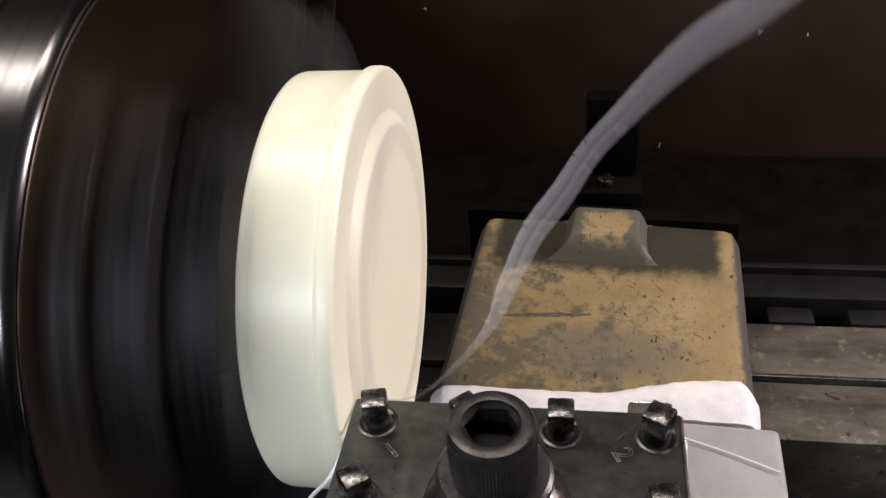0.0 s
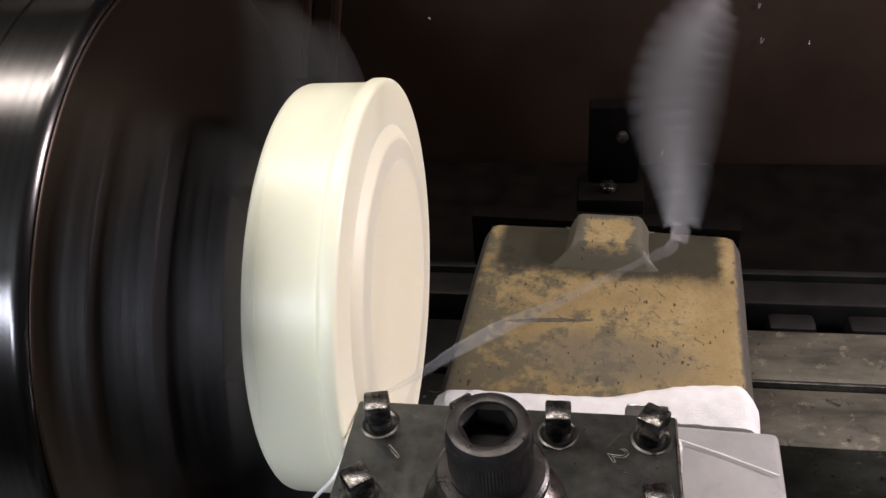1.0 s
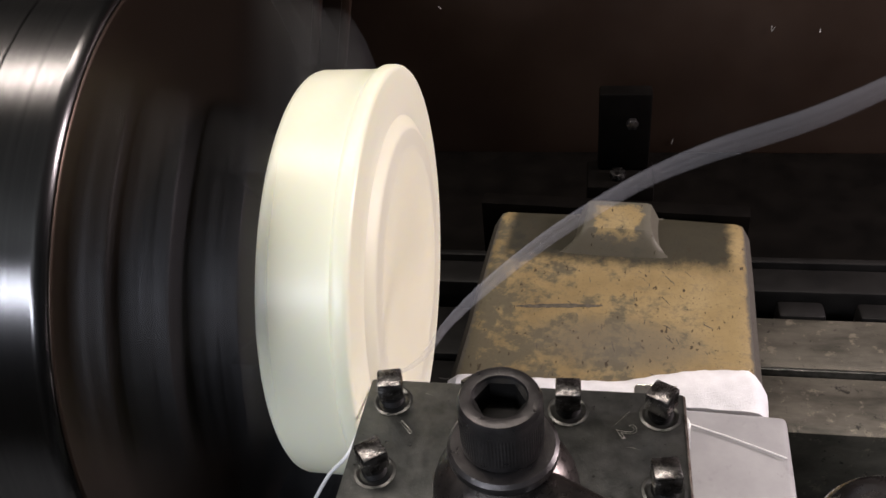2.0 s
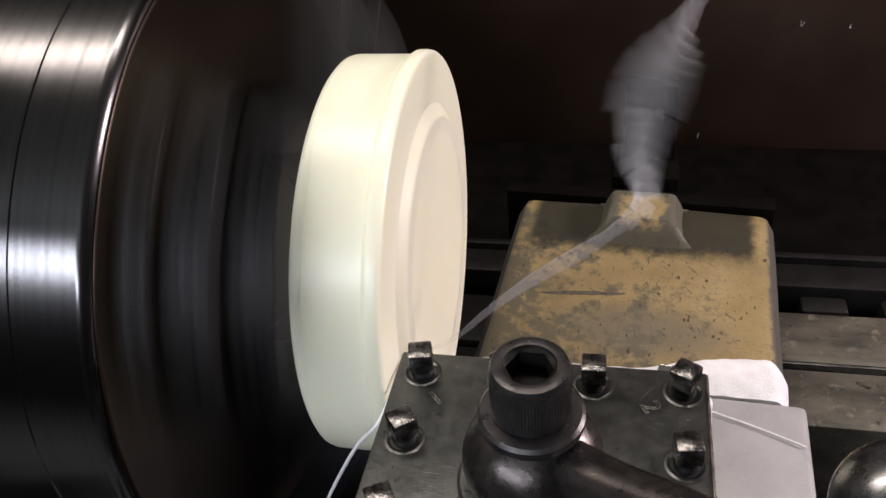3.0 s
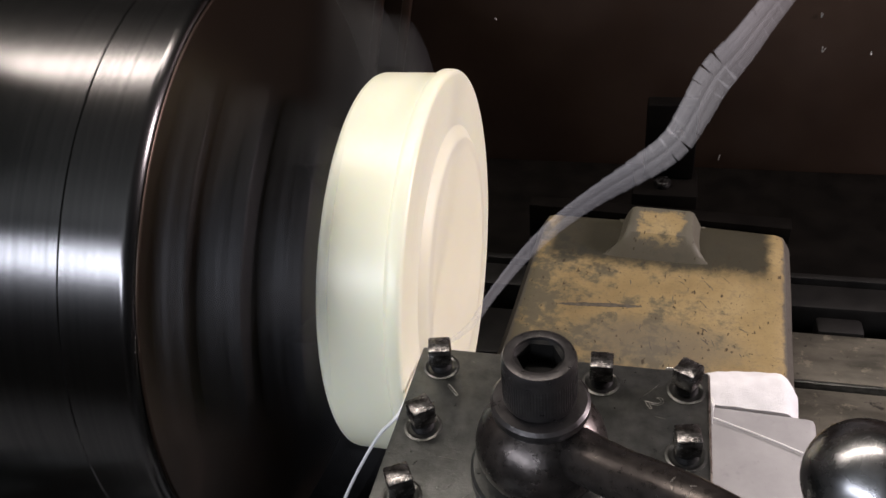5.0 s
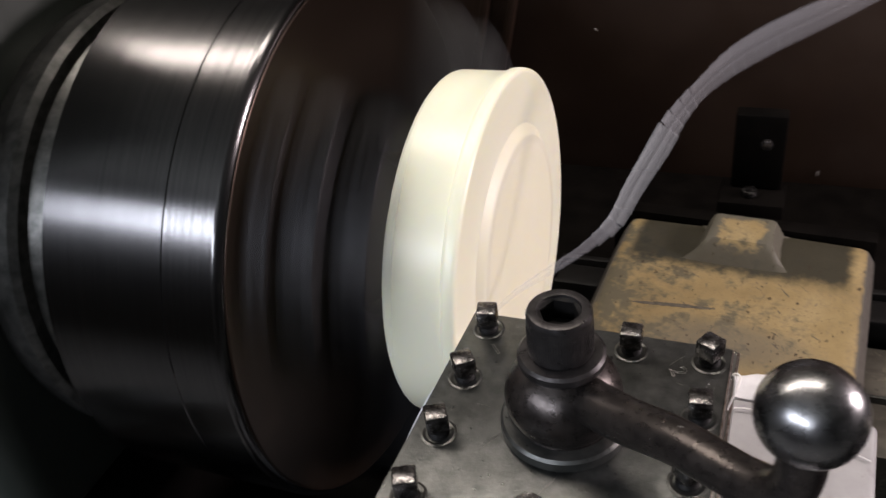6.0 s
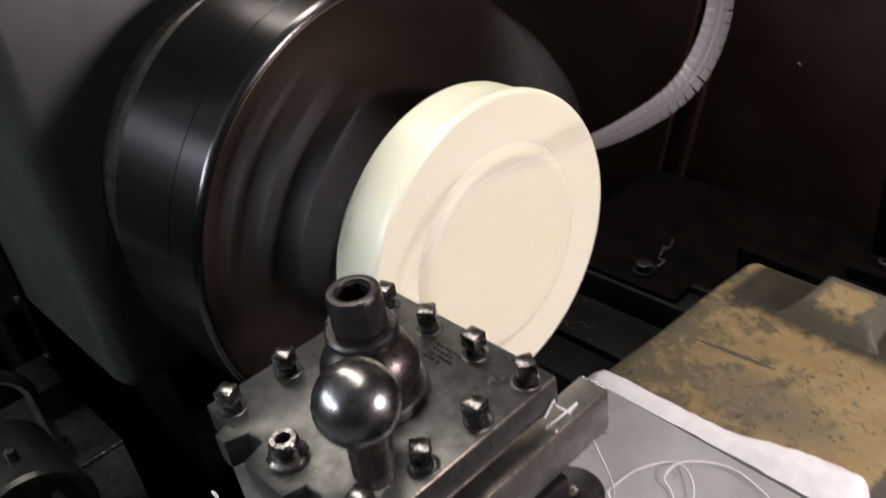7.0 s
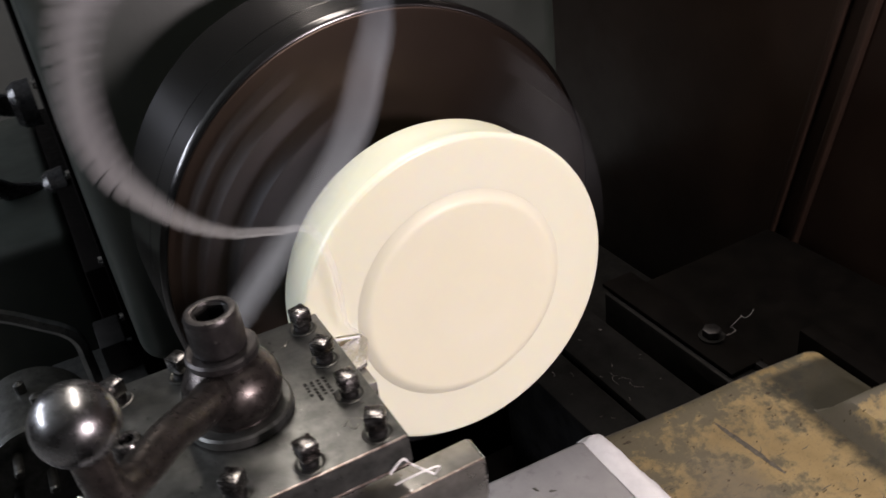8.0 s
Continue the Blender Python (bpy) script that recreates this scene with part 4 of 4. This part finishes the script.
def motions():
    times = [0.5 * k for k in range(17)]
    for ob in RIDERS:
        home = ob.matrix_basis.copy()
        walk(ob, [(t, Matrix.Translation((0, FEED * (t - 8), 0)) @ home) for t in times])
    # chuck and disc turn together
    for ob in (spinner, work):
        home = ob.matrix_basis.copy()
        walk(ob, [(k / FPS, home @ pose(0, 0, 0, 88.0 * k + 54)) for k in range(8 * FPS + 1)])
    # each ring of the faced layer gives way as the tool passes its radius
    for r, ob in layers:
        gone = max(0.05, 8 - (r - 0.0728) / FEED)
        rows = [(0, Matrix())]
        if gone > 0.3:
            rows.append((gone - 0.2, Matrix()))
        rows += [(gone, Matrix.Translation((-0.006, 0, 0))), (8, Matrix.Translation((-0.006, 0, 0)))] if gone < 7.9 else [(8, Matrix())]
        walk(ob, rows)
    full = []

    def flown(t, points, wide):
        """The ribbon's line at a time, and how wide the twisting film shows along it: half its width in millimetres."""
        full.append((t, *spaced(points, wide, 28, 0.024)))

    flown(0, [(-0.073, 0.080, 1.067), (-0.049, 0.084, 1.066), (-0.033, 0.095, 1.074), (-0.020, 0.107, 1.082), (-0.010, 0.123, 1.096), (-0.003, 0.138, 1.111), (0.014, 0.157, 1.128), (0.031, 0.177, 1.146), (0.049, 0.193, 1.158), (0.070, 0.210, 1.173), (0.097, 0.227, 1.185), (0.121, 0.242, 1.195), (0.139, 0.255, 1.203)],
          [0.8, 1.0, 1.3, 2.1, 6.6, 7.9, 7.4, 6.7, 7.5, 9.4, 10.8, 9.5, 9.5])
    flown(0.5, [(-0.073, 0.081, 1.067), (-0.059, 0.085, 1.068), (-0.046, 0.099, 1.080), (-0.029, 0.115, 1.092), (-0.011, 0.130, 1.104), (0.004, 0.143, 1.113), (0.023, 0.155, 1.121), (0.049, 0.166, 1.125), (0.081, 0.178, 1.129), (0.121, 0.190, 1.130), (0.167, 0.202, 1.131), (0.203, 0.211, 1.130)],
          [0.8, 1.3, 1.6, 2.4, 3.2, 5.9, 8.6, 14.8, 19.0, 17.7, 16.4, 16.5])
    flown(1, [(-0.073, 0.082, 1.067), (-0.061, 0.086, 1.069), (-0.045, 0.097, 1.076), (-0.019, 0.111, 1.085), (-0.000, 0.120, 1.089), (0.020, 0.130, 1.094), (0.044, 0.142, 1.101), (0.063, 0.152, 1.106), (0.072, 0.160, 1.110), (0.072, 0.173, 1.126), (0.069, 0.191, 1.147), (0.071, 0.212, 1.170), (0.079, 0.228, 1.186), (0.087, 0.241, 1.197), (0.094, 0.252, 1.207)],
          [0.8, 1.1, 2.7, 4.8, 4.0, 2.7, 1.9, 2.2, 5.5, 16.4, 22.0, 19.3, 13.8, 5.5, 5.6])
    flown(1.5, [(-0.073, 0.083, 1.067), (-0.055, 0.085, 1.065), (-0.019, 0.093, 1.062), (0.013, 0.106, 1.067), (0.034, 0.124, 1.080), (0.047, 0.144, 1.099), (0.051, 0.166, 1.123), (0.056, 0.186, 1.143), (0.067, 0.204, 1.161), (0.080, 0.220, 1.174), (0.094, 0.237, 1.188), (0.105, 0.250, 1.199)],
          [0.8, 0.8, 1.1, 8.1, 16.3, 16.3, 17.8, 16.5, 12.4, 7.8, 4.2, 4.2])
    flown(1.7, [(-0.073, 0.083, 1.067), (-0.066, 0.084, 1.066), (-0.051, 0.102, 1.080), (-0.025, 0.122, 1.094), (0.012, 0.144, 1.107), (0.055, 0.166, 1.119), (0.109, 0.191, 1.131), (0.164, 0.216, 1.143), (0.206, 0.237, 1.154)],
          [0.8, 1.3, 2.2, 3.8, 3.8, 3.3, 3.9, 4.5, 4.5])
    flown(2.8, [(-0.073, 0.085, 1.067), (-0.049, 0.089, 1.065), (-0.043, 0.100, 1.073), (-0.034, 0.116, 1.086), (-0.024, 0.131, 1.098), (-0.014, 0.146, 1.111), (-0.002, 0.162, 1.123), (0.026, 0.188, 1.144), (0.059, 0.207, 1.155), (0.109, 0.222, 1.154), (0.155, 0.240, 1.159), (0.189, 0.255, 1.164)],
          [0.8, 1.4, 2.2, 3.3, 4.5, 5.1, 6.2, 8.5, 10.8, 10.0, 8.6, 8.7])
    flown(3, [(-0.073, 0.085, 1.067), (-0.059, 0.090, 1.068), (-0.039, 0.105, 1.078), (-0.021, 0.119, 1.086), (0.000, 0.132, 1.093), (0.021, 0.146, 1.101), (0.036, 0.158, 1.108), (0.038, 0.167, 1.116), (0.034, 0.175, 1.124), (0.035, 0.193, 1.143), (0.043, 0.210, 1.160), (0.053, 0.227, 1.174), (0.062, 0.241, 1.185), (0.074, 0.256, 1.197)],
          [0.8, 1.1, 2.0, 3.4, 5.1, 3.4, 2.8, 17.1, 21.4, 18.6, 12.9, 7.2, 3.5, 3.5])
    flown(3.5, [(-0.073, 0.086, 1.067), (-0.062, 0.091, 1.068), (-0.050, 0.102, 1.076), (-0.037, 0.112, 1.081), (-0.016, 0.125, 1.087), (0.005, 0.138, 1.093), (0.027, 0.155, 1.104), (0.045, 0.171, 1.115), (0.070, 0.190, 1.127), (0.097, 0.210, 1.139), (0.122, 0.228, 1.151), (0.144, 0.247, 1.164), (0.161, 0.264, 1.177)],
          [0.8, 1.4, 3.4, 5.1, 4.0, 5.7, 7.1, 4.6, 3.5, 4.1, 4.1, 5.3, 5.3])
    flown(4, [(-0.073, 0.087, 1.067), (-0.061, 0.091, 1.068), (-0.045, 0.107, 1.078), (-0.029, 0.122, 1.088), (-0.010, 0.137, 1.096), (0.011, 0.152, 1.105), (0.037, 0.163, 1.107), (0.062, 0.172, 1.106), (0.088, 0.183, 1.107), (0.114, 0.196, 1.112), (0.142, 0.211, 1.117), (0.171, 0.227, 1.123)],
          [0.9, 1.4, 2.6, 4.0, 4.1, 6.4, 9.4, 8.8, 5.9, 3.6, 2.4, 2.4])
    flown(4.1, [(-0.073, 0.087, 1.067), (-0.063, 0.090, 1.067), (-0.055, 0.103, 1.076), (-0.032, 0.120, 1.086), (-0.005, 0.138, 1.096), (0.011, 0.155, 1.107), (0.018, 0.173, 1.123), (0.033, 0.200, 1.148), (0.048, 0.230, 1.176), (0.055, 0.247, 1.191), (0.066, 0.266, 1.208)],
          [0.9, 1.4, 2.0, 2.9, 4.1, 7.3, 10.3, 8.9, 5.9, 4.8, 4.8])
    flown(4.2, [(-0.073, 0.088, 1.067), (-0.063, 0.092, 1.069), (-0.055, 0.108, 1.083), (-0.037, 0.131, 1.101), (-0.016, 0.152, 1.116), (0.009, 0.170, 1.125), (0.033, 0.185, 1.132), (0.076, 0.209, 1.144), (0.110, 0.230, 1.153), (0.150, 0.254, 1.166), (0.184, 0.275, 1.177)],
          [0.9, 1.4, 2.3, 3.5, 6.4, 9.4, 10.6, 8.9, 6.6, 4.8, 4.8])
    flown(5.3, [(-0.073, 0.090, 1.067), (-0.051, 0.103, 1.075), (-0.034, 0.125, 1.093), (-0.011, 0.148, 1.108), (0.014, 0.167, 1.119), (0.039, 0.186, 1.129), (0.048, 0.203, 1.143), (0.051, 0.219, 1.158), (0.065, 0.240, 1.176), (0.078, 0.263, 1.196), (0.091, 0.284, 1.214)],
          [0.9, 2.1, 3.6, 4.3, 4.9, 9.2, 13.9, 14.0, 10.9, 9.4, 9.4])
    flown(5.5, [(-0.073, 0.090, 1.067), (-0.069, 0.095, 1.071), (-0.047, 0.108, 1.076), (-0.030, 0.117, 1.078), (-0.018, 0.128, 1.085), (-0.012, 0.144, 1.100), (0.001, 0.161, 1.113), (0.015, 0.175, 1.123), (0.029, 0.190, 1.133), (0.048, 0.208, 1.146), (0.071, 0.226, 1.157), (0.095, 0.240, 1.161), (0.123, 0.247, 1.157), (0.149, 0.259, 1.157), (0.178, 0.271, 1.159)],
          [0.9, 1.8, 2.4, 4.3, 4.3, 4.9, 4.3, 4.3, 4.4, 6.9, 11.0, 12.6, 11.0, 6.3, 6.4])
    flown(5.8, [(-0.073, 0.091, 1.067), (-0.067, 0.093, 1.067), (-0.046, 0.111, 1.076), (-0.026, 0.132, 1.087), (-0.010, 0.154, 1.104), (0.008, 0.178, 1.120), (0.035, 0.212, 1.147), (0.059, 0.248, 1.176), (0.073, 0.269, 1.192), (0.086, 0.292, 1.210)],
          [0.9, 1.3, 2.5, 4.4, 5.1, 5.8, 7.1, 8.4, 9.1, 9.2])
    flown(6, [(-0.073, 0.091, 1.067), (-0.064, 0.101, 1.075), (-0.051, 0.115, 1.081), (-0.035, 0.130, 1.087), (-0.019, 0.146, 1.095), (-0.008, 0.161, 1.104), (-0.002, 0.177, 1.117), (0.007, 0.194, 1.130), (0.016, 0.212, 1.144), (0.028, 0.228, 1.155), (0.045, 0.247, 1.165), (0.068, 0.266, 1.173), (0.092, 0.285, 1.179), (0.118, 0.306, 1.187)],
          [1.0, 1.3, 2.6, 3.3, 2.6, 8.2, 11.5, 9.9, 6.0, 4.7, 8.4, 8.4, 7.4, 7.4])
    flown(6.2, [(-0.073, 0.091, 1.067), (-0.065, 0.104, 1.077), (-0.048, 0.129, 1.091), (-0.034, 0.150, 1.102), (-0.022, 0.169, 1.113), (0.002, 0.195, 1.124), (0.030, 0.222, 1.132), (0.064, 0.250, 1.138), (0.085, 0.276, 1.150), (0.109, 0.308, 1.167), (0.130, 0.338, 1.185)],
          [1.0, 1.7, 2.7, 4.7, 4.7, 4.1, 4.1, 4.8, 8.6, 10.4, 10.5])
    flown(6.5, [(-0.073, 0.092, 1.067), (-0.065, 0.095, 1.095), (-0.058, 0.115, 1.106), (-0.050, 0.138, 1.117), (-0.042, 0.160, 1.129), (-0.036, 0.178, 1.137), (-0.029, 0.197, 1.145), (-0.019, 0.225, 1.150), (-0.006, 0.263, 1.149), (0.008, 0.305, 1.152), (0.022, 0.342, 1.158), (0.031, 0.370, 1.167), (0.041, 0.398, 1.179)],
          [1.1, 1.4, 2.1, 3.1, 2.8, 2.1, 5.0, 8.0, 8.2, 6.2, 8.7, 12.0, 12.1])
    flown(6.7, [(-0.073, 0.092, 1.067), (-0.068, 0.083, 1.103), (-0.064, 0.103, 1.117), (-0.059, 0.130, 1.121), (-0.054, 0.151, 1.128), (-0.050, 0.170, 1.148), (-0.047, 0.189, 1.171), (-0.043, 0.206, 1.184), (-0.040, 0.225, 1.203), (-0.036, 0.243, 1.223)],
          [1.1, 2.1, 3.5, 2.8, 4.3, 4.3, 5.0, 5.0, 5.6, 5.6])
    flown(7, [(-0.073, 0.093, 1.067), (-0.068, 0.079, 1.094), (-0.066, 0.092, 1.105), (-0.064, 0.107, 1.118), (-0.061, 0.134, 1.132), (-0.057, 0.166, 1.135), (-0.053, 0.200, 1.129), (-0.049, 0.236, 1.124), (-0.044, 0.274, 1.122), (-0.039, 0.315, 1.125), (-0.036, 0.345, 1.136), (-0.034, 0.363, 1.156), (-0.033, 0.372, 1.179), (-0.032, 0.373, 1.206)],
          [1.1, 1.7, 3.1, 3.5, 2.8, 4.3, 4.5, 4.6, 7.9, 10.1, 12.3, 18.4, 18.2, 17.7])
    flown(7.3, [(-0.073, 0.093, 1.067), (-0.067, 0.080, 1.106), (-0.065, 0.103, 1.117), (-0.063, 0.137, 1.114), (-0.061, 0.172, 1.110), (-0.059, 0.216, 1.107), (-0.057, 0.248, 1.127), (-0.055, 0.269, 1.152), (-0.056, 0.265, 1.192), (-0.057, 0.246, 1.226), (-0.058, 0.229, 1.254)],
          [1.1, 3.3, 4.7, 4.1, 4.3, 4.4, 7.4, 14.8, 15.9, 15.1, 14.5])
    flown(7.5, [(-0.073, 0.094, 1.067), (-0.066, 0.083, 1.102), (-0.066, 0.097, 1.112), (-0.065, 0.122, 1.116), (-0.064, 0.148, 1.120), (-0.064, 0.164, 1.129), (-0.064, 0.170, 1.154), (-0.064, 0.176, 1.178), (-0.063, 0.186, 1.192), (-0.063, 0.198, 1.209), (-0.062, 0.215, 1.217), (-0.061, 0.244, 1.216), (-0.061, 0.276, 1.220), (-0.060, 0.305, 1.230)],
          [1.0, 2.6, 4.0, 4.0, 5.1, 6.2, 7.4, 7.3, 6.6, 7.2, 9.8, 15.1, 13.7, 13.9])
    flown(8, [(-0.073, 0.095, 1.067), (-0.066, 0.085, 1.075), (-0.066, 0.083, 1.126), (-0.066, 0.074, 1.156), (-0.066, 0.059, 1.160), (-0.066, 0.037, 1.166), (-0.066, 0.015, 1.179), (-0.066, -0.004, 1.200), (-0.066, -0.017, 1.223), (-0.066, -0.021, 1.246), (-0.066, -0.020, 1.269), (-0.066, -0.014, 1.289), (-0.066, -0.005, 1.306), (-0.066, 0.018, 1.318), (-0.066, 0.072, 1.320), (-0.054, 0.121, 1.299), (-0.054, 0.133, 1.274), (-0.054, 0.125, 1.251), (-0.054, 0.113, 1.222), (-0.054, 0.094, 1.194), (-0.054, 0.068, 1.170)],
          [1.1, 1.4, 2.0, 2.6, 3.8, 3.8, 4.3, 5.3, 6.2, 6.0, 3.7, 5.2, 7.7, 7.8, 8.1, 8.5, 10.3, 12.0, 12.2, 10.9, 9.4])
    # where the loose end whips sideways it sweeps a broad veil
    whipped = []
    for t, points, wide in full:
        sweep = [max(0.0, w - 10.5) / 10.0 for w in wide]
        for dt in (-0.04, 0.0, 0.04) if t in (0.5, 1, 1.5, 3) else (0.0,):
            whipped.append((t + dt, [Vector(p) + Vector((1.0, 0.35, -0.4)) * (min(1.5, c) * dt) for p, c in zip(points, sweep)], wide))
    full = whipped
    keyed = []

    def key(t, pts, wide):
        u = min(1.0, max(0.0, (t - 5.8) / 1.7))
        front = Vector((0.05, -0.75, 0.65)).lerp(Vector((0.75, -0.35, 0.55)), u)
        keyed.append((t, along(pts, len(ribbon), 0.008, wide, front)))

    for (t0, a, wa), (t1, b, wb) in zip(full, full[1:]):
        n = max(1, round((t1 - t0) / 0.125))
        for c in range(n):
            key(t0 + (t1 - t0) * c / n, *between(a, b, wa, wb, c / n))
    key(*full[-1])
    for k, ob in enumerate(ribbon):
        rows = []
        for t, poses in keyed:
            m = poses[k]
            if rows:
                t0, m0 = rows[-1]
                q0, q1 = m0.to_quaternion(), m.to_quaternion()
                angle = q0.rotation_difference(q1).angle
                angle = min(angle, 2 * math.pi - angle)
                cuts = int(math.degrees(angle) // 70)
                q1.make_compatible(q0)
                for c in range(1, cuts + 1):
                    u = c / (cuts + 1)
                    rows.append((t0 + (t - t0) * u, Matrix.LocRotScale(m0.translation.lerp(m.translation, u), q0.slerp(q1, u), None)))
            rows.append((t, m))
        walk(ob, rows)


motions()
